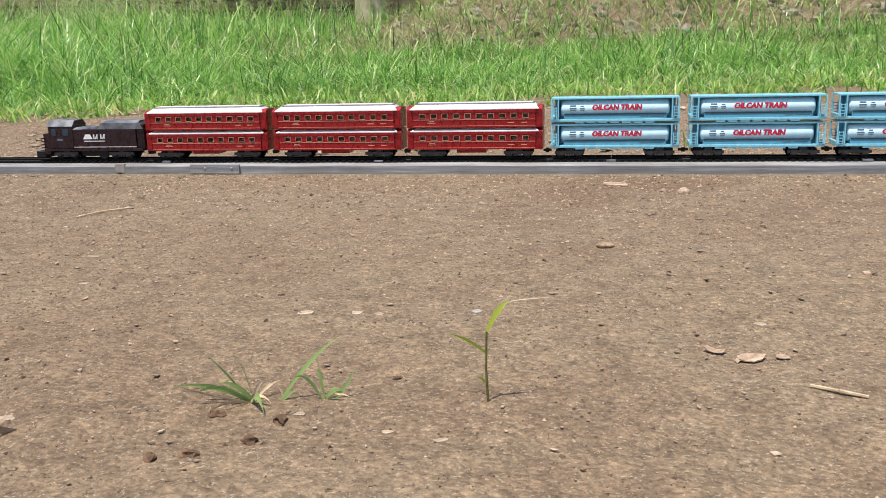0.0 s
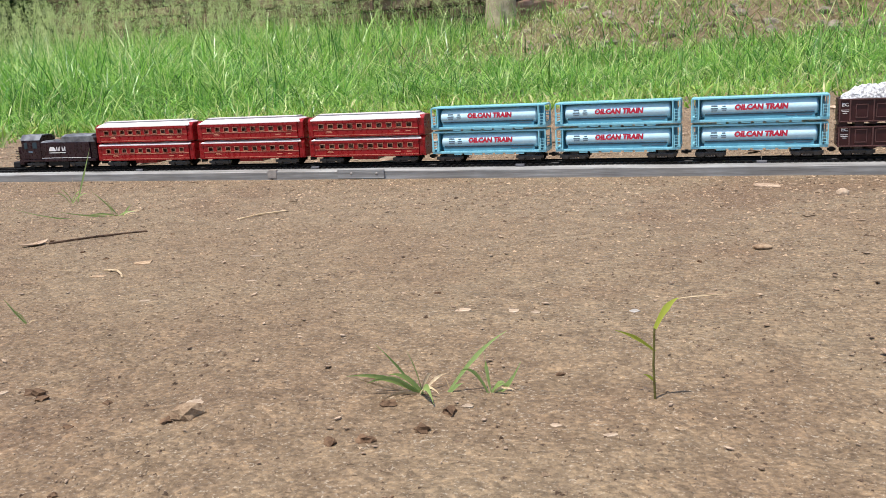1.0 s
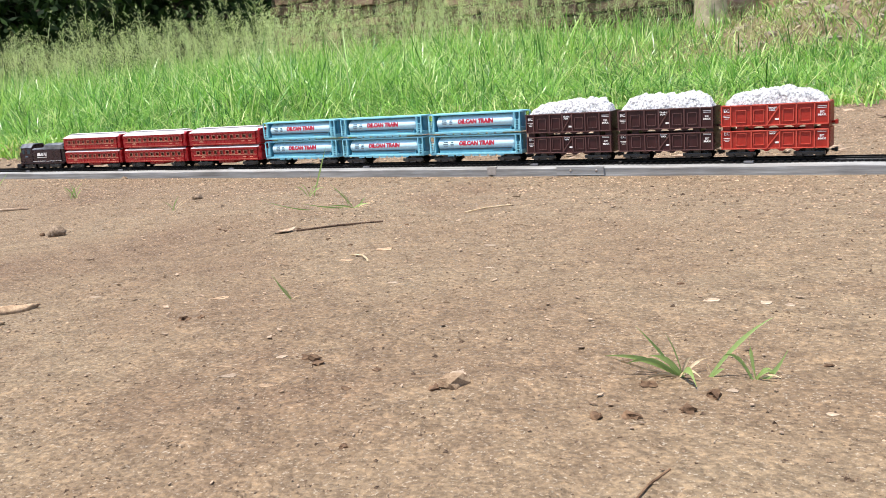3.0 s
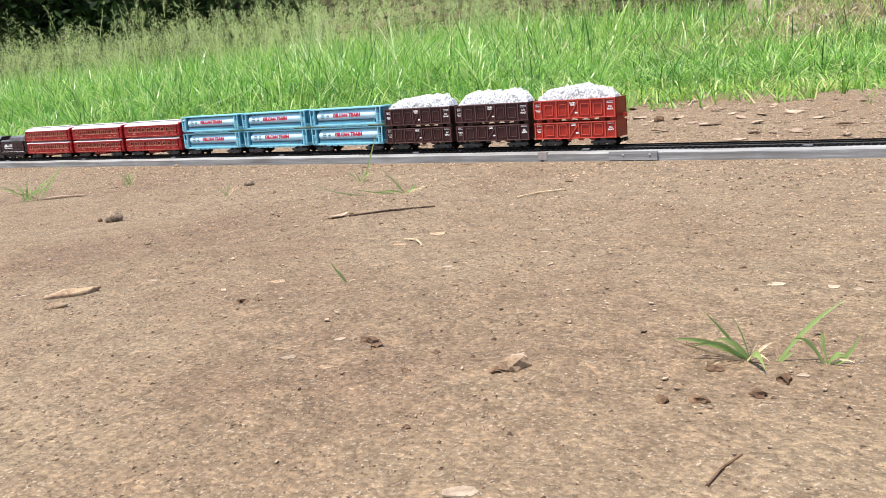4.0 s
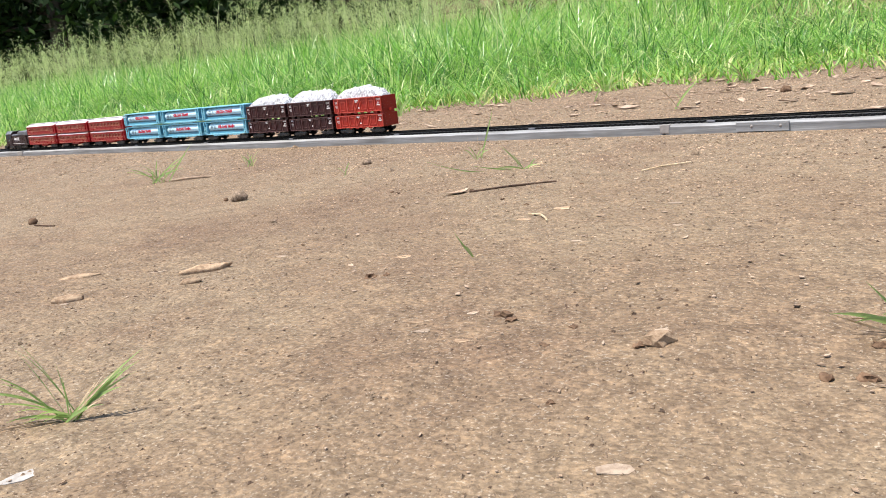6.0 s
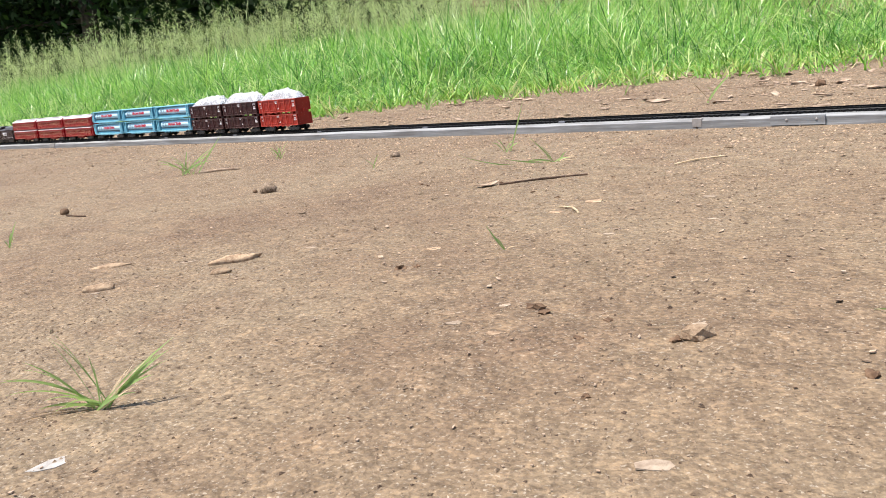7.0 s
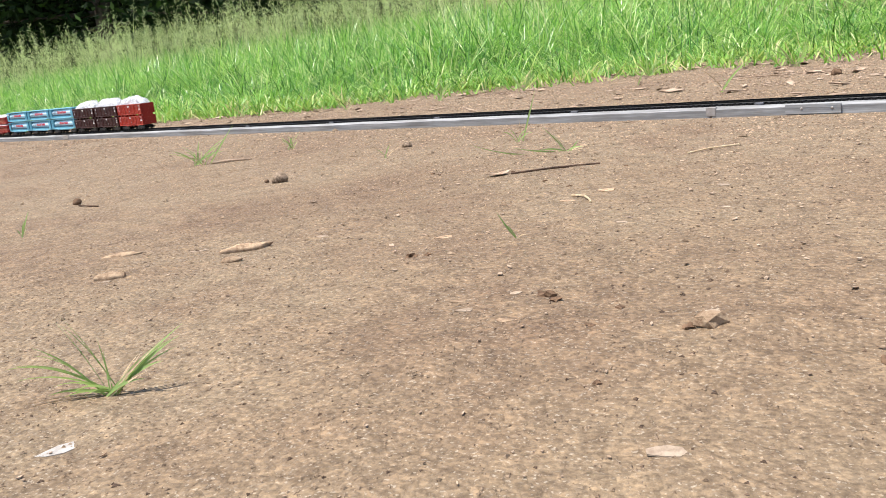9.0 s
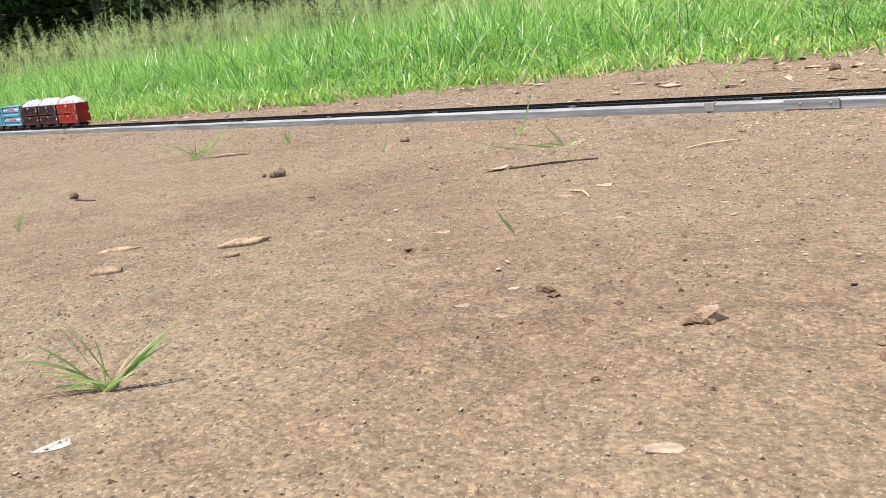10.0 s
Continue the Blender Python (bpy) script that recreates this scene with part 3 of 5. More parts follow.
def leaf_quad(vs, fs, nr, c, size):
    u = nr.normal(0, 1, 3)
    u /= np.linalg.norm(u)
    v = np.cross(u, nr.normal(0, 1, 3))
    v /= np.linalg.norm(v) + 1e-9
    u, v = u * size * (0.7 + 0.6 * nr.random()), v * size * 0.42
    k = len(vs)
    vs += [tuple(c - u), tuple(c + v), tuple(c + u), tuple(c - v)]
    fs.append((k, k + 1, k + 2, k + 3))


build_trunk()


def build_moss():
    """Moss and creepers that cling to the wall in patches."""
    nr = np.random.default_rng(44)
    vs, fs = [], []
    for q in range(150):
        cx, cz = -6.9 + 7.3 * nr.random(), 0.1 + 1.7 * nr.random()
        rx, rz = 0.10 + 0.30 * nr.random(), 0.05 + 0.14 * nr.random()
        for k in range(90):
            c = np.array((cx + nr.normal(0, rx), WALL_Y - 0.03 - 0.03 * nr.random(), cz + nr.normal(0, rz)))
            leaf_quad(vs, fs, nr, c, 0.016)
    ob = quick("wall_moss", vs, fs, M_MOSS)
    tagged(ob, "olive green moss in patches on an old wall", "moss", kind="stuff")


build_moss()


def build_rubble():
    """Loose stones on the bare bank below the wall."""
    rng = np.random.default_rng(71)
    bm = bmesh.new()
    bmesh.ops.create_icosphere(bm, subdivisions=1, radius=1.0)
    bv = np.array([v.co[:] for v in bm.verts])
    bf = [[v.index for v in f.verts] for f in bm.faces]
    bm.free()
    vs, fs = [], []
    for q in range(2000):
        x, y = -2.2 + 5.2 * rng.random(), 2.9 + 4.5 * rng.random()
        s = 0.008 + 0.030 * rng.random() ** 3
        p = bv * (0.6 + 0.7 * rng.random((len(bv), 1))) * s * np.array((1.3, 1.0, 0.7)) + np.array((x, y, gz(x, y) + 0.2 * s))
        k = len(vs)
        vs += p.tolist()
        fs += [[k + i for i in f] for f in bf]
    ob = quick("bank_rubble", vs, fs, M_RUBBLE)
    tagged(ob, "loose grey-brown stones on a bare bank", "stones", kind="stuff")


build_rubble()


def build_slab(x, y, z, size, turn, seed):
    bm = bmesh.new()
    bmesh.ops.create_cube(bm, size=1.0)
    bmesh.ops.subdivide_edges(bm, edges=bm.edges[:], cuts=5, use_grid_fill=True)
    for v in bm.verts:
        v.co = Vector((v.co.x * size[0], v.co.y * size[1], v.co.z * size[2]))
        v.co += Vector(noise.noise_vector(v.co * 7 + Vector((seed, 0, 0)))) * 0.05
    ob = part("rock_slab", bm, M_REDROCK, None)
    ob.matrix_world = pose(x, y, z, 4, -6, turn)
    tagged(ob, "reddish weathered rock slab below the garden wall", "rock", "rock slabs by the wall")


build_slab(-0.25, 7.25, 0.72, (1.5, 0.7, 0.20), -6, 3)
build_slab(0.75, 7.1, 0.88, (0.9, 0.6, 0.28), 8, 8)
build_slab(-1.3, 7.3, 0.50, (0.8, 0.5, 0.24), 4, 14)
build_slab(1.9, 7.3, 1.05, (1.6, 0.8, 0.40), -4, 21)


def build_tree(x, y, seed, tall, leaves):
    """Broad leafy tree whose boughs hang to the ground, its own shade put into its colours."""
    nr = np.random.default_rng(seed)
    root = new("shade_tree")
    bm = bmesh.new()
    rod(bm, (0, 0, -0.2), (0.1, 0, tall * 0.55), 0.16, 0.08, 10)
    limbs = []
    for k in range(16):
        a = nr.random() * 6.28
        s = tall * (0.08 + 0.5 * nr.random())
        r = 0.9 + 1.3 * nr.random()
        tip = Vector((math.cos(a) * r, math.sin(a) * r, s + tall * (0.30 * nr.random() - 0.08)))
        rod(bm, (0.05, 0, s), tip, 0.045, 0.01, 6)
        limbs.append((Vector((0.05, 0, s)), tip))
    part("trunk", bm, M_BARKDARK, root)
    vs, fs = [], []
    for q in range(leaves):
        a, b = limbs[nr.integers(len(limbs))]
        t = nr.random() ** 0.6
        c = np.array(a.lerp(b, t)) + nr.normal(0, 0.33, 3)
        c[2] = max(c[2], 0.03)
        leaf_quad(vs, fs, nr, c, 0.075)
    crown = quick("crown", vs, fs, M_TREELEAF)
    crown.parent = root
    root.location = (x, y, gz(x, y) - 0.05)
    return tagged(root, "dense leafy tree beyond the grass, its shade put into near-black leaves", "tree", "shade trees")


for k, (x, y, tall) in enumerate(((-8.3, 7.3, 4.2), (-10.2, 6.3, 4.6), (-12.2, 5.4, 4.4), (-9.6, 8.6, 5.0), (-12.0, 7.6, 5.2), (-14.4, 5.6, 4.8), (-15.0, 3.4, 4.6), (-17.5, 2.0, 4.8))):
    build_tree(x, y, 50 + k, tall, 7000)


def build_backdrop():
    """Far leaves and a plain sheet, coloured as dark as shade, that close the view behind wall and trees."""
    nr = np.random.default_rng(77)
    vs, fs = [], []
    for q in range(16000):
        a = -1.75 + 2.6 * nr.random()
        r = 19 + 2.2 * nr.random()
        leaf_quad(vs, fs, nr, np.array((math.sin(a) * r, math.cos(a) * r - 1, 5.5 * nr.random())), 0.34)
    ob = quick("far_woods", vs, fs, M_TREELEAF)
    tagged(ob, "far woods behind the garden, their shade in near-black leaves", "woods", kind="stuff")
    # added sheet that hides sky gaps, as dark as the shaded leaves
    n = 40
    ring = [(math.sin(-2.0 + 3.2 * k / n) * 24, math.cos(-2.0 + 3.2 * k / n) * 24) for k in range(n + 1)]
    vs = [(x, y, z) for x, y in ring for z in (-1.0, 9.0)]
    fs = [(2 * k, 2 * k + 2, 2 * k + 3, 2 * k + 1) for k in range(n)]
    tagged(quick("backdrop", vs, fs, M_TREELEAF), "plain curved sheet in near-black leaf colour, added behind the woods", "backdrop", kind="structure")


build_backdrop()


# ---------------------------------------------------------------- the toy train
# Vehicles stand with rail top at z = 0, front towards -x, near side at y = -0.016.
HALF = 0.016


def bogie(parent, x, drop=0.0):
    bm = bmesh.new()
    for s in (-1, 1):
        y0, y1 = sorted((s * 0.0128, s * 0.0104))
        box(bm, x - 0.0155, x + 0.0155, y0, y1, 0.0035 + drop, 0.0070 + drop, 0.0006)
        for wx in (-0.0095, 0.0095):
            box(bm, x + wx - 0.0030, x + wx + 0.0030, y0 - 0.0006, y1 + 0.0006, 0.0022 + drop, 0.0066 + drop, 0.0006)
        for q in range(-1, 2):
            rod(bm, (x + q * 0.0026, s * 0.0118, 0.0026 + drop), (x + q * 0.0026, s * 0.0118, 0.0066 + drop), 0.0010, None, 8)
        box(bm, x - 0.0048, x + 0.0048, y0 - 0.0003, y1 + 0.0003, 0.0018 + drop, 0.0030 + drop, 0.0004)
    box(bm, x - 0.004, x + 0.004, -0.0106, 0.0106, 0.0040 + drop, 0.0095 + drop)
    frame_ob = part("bogie", bm, M_BOGIE, parent, "black moulded bogie")
    for wx in (-0.0095, 0.0095):
        bm = bmesh.new()
        for s in (-1, 1):
            rod(bm, (x + wx, s * 0.0072, 0.0045), (x + wx, s * 0.0098, 0.0045), 0.0045, None, 18)
            rod(bm, (x + wx, s * 0.0066, 0.0045), (x + wx, s * 0.0072, 0.0045), 0.0053, None, 18)
        rod(bm, (x + wx, -0.0075, 0.0045), (x + wx, 0.0075, 0.0045), 0.0012, None, 8)
        part("wheelset", bm, M_BLACK, frame_ob)


def coupler(parent, x, way, z=0.0068, mat=None):
    bm = bmesh.new()
    a, b = sorted((x, x + way * 0.0052))
    box(bm, a, b, -0.0020, 0.0020, z - 0.0011, z + 0.0013, 0.0003)
    a, b = sorted((x + way * 0.0032, x + way * 0.0062))
    box(bm, a, b, -0.0034, 0.0034, z - 0.0022, z + 0.0022, 0.0006)
    part("coupler", bm, mat or M_BLACK, parent, "hooked coupler")


def bars(name, parent, mat, items, y, skew=0.0):
    """Print too small to read, as plain bars (x, z, length, height)."""
    bm = bmesh.new()
    for x, z, w, h in items:
        box(bm, x - w / 2, x + w / 2, y - 0.00015, y + 0.0003, z - h / 2, z + h / 2)
    return part(name, bm, mat, parent)


def passenger_car():
    car = new("toy_passenger_car")
    tagged(car, "two-tier glossy red toy passenger car with white roofs", "toy rail car", "red passenger cars")
    L, base, tier = 0.0735, 0.0095, 0.0235
    for lev in (0, 1):
        z0 = base + lev * tier
        zb, zw0, zw1, ze = z0, z0 + 0.0100, z0 + 0.0146, z0 + 0.0190
        bm = bmesh.new()
        xs = [-0.0560 + k * 0.0124 for k in range(10)]
        for s in (-1, 1):
            y0, y1 = sorted((s * HALF, s * (HALF - 0.0014)))
            box(bm, -L + 0.0075, L - 0.0075, y0, y1, zb, zw0)
            box(bm, -L + 0.0075, L - 0.0075, y0, y1, zw1, ze)
            edges = [-L + 0.0075] + [v for x in xs for v in (x - 0.0031, x + 0.0031)] + [L - 0.0075]
            for a, b in zip(edges[::2], edges[1::2]):
                box(bm, a, b, y0, y1, zw0, zw1)
            # sill and belt mouldings
            f0, f1 = sorted((s * HALF, s * (HALF + 0.0007)))
            box(bm, -L + 0.0070, L - 0.0070, f0, f1, zb, zb + 0.0013)
            box(bm, -L + 0.0070, L - 0.0070, f0, f1, zw1 + 0.0016, ze)
        # vestibule ends, a little narrower, with sloping shoulders
        for s in (-1, 1):
            a, b = sorted((s * L, s * (L - 0.0075)))
            prism(bm, [(-HALF + 0.0014, zb), (HALF - 0.0014, zb), (HALF - 0.0014, ze), (HALF - 0.0060, ze + 0.0034), (-HALF + 0.0060, ze + 0.0034), (-HALF + 0.0014, ze)], a, b)
        box(bm, -L + 0.004, L - 0.004, -HALF + 0.001, HALF - 0.001, zb, zb + 0.0016)
        body = part("body" if lev == 0 else "upper_body", bm, M_RED, car)
        # solid block added behind the windows so that they look dark
        bm = bmesh.new()
        box(bm, -L + 0.009, L - 0.009, -0.0105, 0.0105, zb + 0.0016, ze - 0.0005)
        part("interior", bm, M_INSIDE, body, "dark red interior block with lit bits in its colour")
        # window frames and gold lines
        for x in xs:
            for s in (-1, 1):
                bm = bmesh.new()
                y0, y1 = sorted((s * (HALF - 0.0004), s * (HALF + 0.0005)))
                box(bm, x - 0.0034, x + 0.0034, y0, y1, zw1, zw1 + 0.0004)
                box(bm, x - 0.0034, x + 0.0034, y0, y1, zw0 - 0.0004, zw0)
                box(bm, x - 0.0035, x - 0.0031, y0, y1, zw0, zw1)
                box(bm, x + 0.0031, x + 0.0035, y0, y1, zw0, zw1)
                part("window_frame", bm, M_GOLD, body)
        bm = bmesh.new()
        for s in (-1, 1):
            y0, y1 = sorted((s * HALF, s * (HALF + 0.0004)))
            box(bm, -L + 0.0075, L - 0.0075, y0, y1, z0 + 0.0082, z0 + 0.0087)
            box(bm, -L + 0.0075, L - 0.0075, y0, y1, z0 + 0.0016, z0 + 0.0020)
        part("gold_stripe", bm, M_GOLD, body)
        for s in (-1, 1):
            xd = s * (L - 0.0038)
            for side in (-1, 1):
                bm = bmesh.new()
                y0, y1 = sorted((side * (HALF - 0.0016), side * (HALF - 0.0009)))
                box(bm, xd - 0.0026, xd - 0.0014, y0, y1, z0 + 0.002, ze - 0.001)
                box(bm, xd + 0.0014, xd + 0.0026, y0, y1, z0 + 0.002, ze - 0.001)
                box(bm, xd - 0.0014, xd + 0.0014, y0, y1, z0 + 0.002, z0 + 0.0105)
                box(bm, xd - 0.0014, xd + 0.0014, y0, y1, z0 + 0.0155, ze - 0.001)
                y0, y1 = sorted((side * (HALF - 0.0018), side * (HALF - 0.0012)))
                box(bm, xd - 0.0014, xd + 0.0014, y0, y1, z0 + 0.0105, z0 + 0.0155)
                part("vestibule_door", bm, M_RED, body)
        bars("printed_mark", body, M_GOLD, [(0.040, z0 + 0.0050, 0.007, 0.0009)], -HALF)
        bars("printed_mark", body, M_GOLD, [(0.054, z0 + 0.0050, 0.006, 0.0009)], -HALF)
        bars("printed_mark", body, M_GOLD, [(-0.046, z0 + 0.0066, 0.006, 0.0008)], -HALF)
        bars("printed_mark", body, M_GOLD, [(-0.046, z0 + 0.0050, 0.009, 0.0006)], -HALF)
        # roof: white slopes with a low raised deck
        rise = 0.0036 if lev == 0 else 0.0048
        bm = bmesh.new()
        prism(bm, [(-HALF - 0.0008, ze, 0), (HALF + 0.0008, ze, 0), (HALF + 0.0008, ze + 0.0010, 0), (0.0095, ze + rise, 1), (0.0085, ze + rise + 0.0004, 1), (-0.0085, ze + rise + 0.0004, 1), (-0.0095, ze + rise, 1), (-HALF - 0.0008, ze + 0.0010, 0)], -L + 0.0040, L - 0.0040, 0.0045)
        roof = part("roof", bm, M_ROOF, body, "faded white roof")
        if lev == 1:
            bm = bmesh.new()
            prism(bm, [(-0.0080, ze + 0.0049, 0), (0.0080, ze + 0.0049, 0), (0.0078, ze + 0.0062, 0), (0.0060, ze + 0.0066, 1), (-0.0060, ze + 0.0066, 1), (-0.0078, ze + 0.0062, 0)], -L + 0.0095, L - 0.0095, 0.003)
            part("roof_deck", bm, M_DECK, body, "raised grey roof deck")
            bm = bmesh.new()
            box(bm, -L + 0.011, L - 0.011, -0.0066, 0.0066, ze + 0.0064, ze + 0.0071, 0.0002)
            part("deck_cap", bm, M_ROOF, body, "white deck cap")
    bm = bmesh.new()
    box(bm, -0.020, 0.012, -0.010, 0.010, 0.0052, 0.0096, 0.0006)
    part("underframe_tank", bm, M_RED, car)
    for x in (-0.047, 0.047):
        bogie(car, x)
    coupler(car, -L, -1)
    coupler(car, L, 1)
    return car


def tank_car():
    car = new("toy_tank_car")
    tagged(car, "two-tier light blue toy tank car with red lettering", "toy rail car", "blue tank cars")
    L, base, tier = 0.0660, 0.0095, 0.0273
    for lev in (0, 1):
        z0 = base + lev * tier
        bm = bmesh.new()
        box(bm, -L, L, -0.0146, 0.0146, z0 + 0.0010, z0 + 0.0036, 0.0005)
        # scalloped lower skirt
        for k in range(7):
            x = -0.036 + k * 0.012
            prism(bm, [(-0.0142, z0 + 0.0015), (-0.0130, z0 + 0.0015), (-0.0130, z0 - 0.0006), (-0.0142, z0 - 0.0006)], x - 0.0045, x + 0.0045)
        # end bulkhead frames with posts
        for s in (-1, 1):
            for y in (-HALF + 0.001, HALF - 0.001):
                for px in (L - 0.0008, L - 0.0078):
                    box(bm, s * px - 0.0006, s * px + 0.0006, y - 0.0008, y + 0.0008, z0 + 0.003, z0 + tier - 0.0025)
            a, b = sorted((s * L, s * (L - 0.0030)))
            box(bm, a, b, -HALF, HALF, z0 + 0.0036, z0 + 0.0060, 0.0004)
        frame_ob = part("frame" if lev == 0 else "upper_frame", bm, M_BLUE, car)
        bm = bmesh.new()
        box(bm, -L + 0.0005, L - 0.0005, -0.0136, 0.0136, z0 + tier - 0.0032, z0 + tier - 0.0014, 0.0004)
        part("running_board", bm, M_BLUE, frame_ob)
        # panels added to give the gaps around the tank their shade
        bm = bmesh.new()
        box(bm, -L + 0.004, L - 0.004, -0.0035, 0.0035, z0 + 0.0034, z0 + tier - 0.0030)
        for s in (-1, 1):
            a, b = sorted((s * (L - 0.0085), s * (L - 0.0070)))
            box(bm, a, b, -0.0125, 0.0125, z0 + 0.0034, z0 + tier - 0.0032)
        part("gap_panel", bm, M_BLUE2, frame_ob, "added dark blue panels, gap shade in their colour")
        # ladders
        for s in (-1, 1):
            for side in (-1, 1):
                bm = bmesh.new()
                y = side * (HALF - 0.0002)
                for px in (L - 0.0020, L - 0.0062):
                    box(bm, s * px - 0.0004, s * px + 0.0004, y - 0.0005, y + 0.0005, z0 + 0.0036, z0 + 0.0165)
                for q in range(4):
                    a, b = sorted((s * (L - 0.0018), s * (L - 0.0064)))
                    box(bm, a, b, y - 0.0004, y + 0.0004, z0 + 0.0060 + q * 0.0030, z0 + 0.0068 + q * 0.0030)
                part("ladder", bm, M_BLUE, frame_ob)
        # tank
        bm = bmesh.new()
        R, zc, T = 0.0094, z0 + 0.0143, 0.0535
        prof = [(-T - 0.0035, 0.0), (-T - 0.0032, 0.0045), (-T - 0.0020, 0.0080), (-T, R), (T, R), (T + 0.0020, 0.0080), (T + 0.0032, 0.0045), (T + 0.0035, 0.0)]
        seg, rings = 36, []
        for px, r in prof:
            rings.append([bm.verts.new((px, -math.cos(a) * r * 1.42, zc + math.sin(a) * r)) for a in (i / seg * 6.28319 for i in range(seg))] if r else [bm.verts.new((px, 0, zc))])
        for A, B in zip(rings, rings[1:]):
            for i in range(seg):
                if len(A) == 1:
                    bm.faces.new((A[0], B[(i + 1) % seg], B[i]))
                elif len(B) == 1:
                    bm.faces.new((A[i], A[(i + 1) % seg], B[0]))
                else:
                    bm.faces.new((A[i], A[(i + 1) % seg], B[(i + 1) % seg], B[i]))
        bmesh.ops.recalc_face_normals(bm, faces=bm.faces[:])
        tank = smooth(part("tank", bm, M_TANK, frame_ob, "pale blue glossy tank"))
        # lower flank plate with a dark seam
        bm = bmesh.new()
        for s in (-1, 1):
            prism(bm, [(s * 0.0138, z0 + 0.0034), (s * 0.0090, z0 + 0.0034), (s * 0.0100, z0 + 0.0084), (s * 0.0128, z0 + 0.0084)], -T + 0.001, T - 0.001)
        part("flank_plate", bm, M_BLUE2, frame_ob)
        bm = bmesh.new()
        for s in (-1, 1):
            a, b = sorted((s * 0.0137, s * 0.0128))
            box(bm, -T + 0.0015, T - 0.0015, a, b, z0 + 0.0082, z0 + 0.0092)
        part("seam", bm, M_SEAM, frame_ob)
        yt = -1.42 * R * math.sqrt(max(0.0, 1 - (0.0008 / R) ** 2)) - 0.0001
        lettering("lettering", "OILCAN TRAIN", 0.0072, M_LETTER, tank, 0.002, yt - 0.0002, zc + 0.0010, 0.15, 1.02, 0.00045, "red printed lettering")
        for x, dz, w, h in ((-0.0430, 0.0030, 0.0062, 0.0014), (-0.0430, 0.0006, 0.0070, 0.0012), (-0.0430, -0.0018, 0.0060, 0.0009), (-0.0335, 0.0026, 0.0034, 0.0013), (-0.0335, 0.0004, 0.0050, 0.0012), (-0.0335, -0.0018, 0.0046, 0.0008)):
            bars("printed_mark", tank, M_GREYPRINT, [(x, zc + dz, w, h)], -1.42 * R * math.sqrt(1 - (dz / R) ** 2) - 0.0002)
        bars("printed_note", frame_ob, M_GREYPRINT, [(0.030, z0 + 0.0064, 0.008, 0.0009)], -0.0136)
        bars("printed_note", frame_ob, M_GREYPRINT, [(0.043, z0 + 0.0064, 0.014, 0.0006)], -0.0136)
    for x in (-0.0465, 0.0465):
        bogie(car, x)
    coupler(car, -L, -1)
    coupler(car, L, 1)
    return car


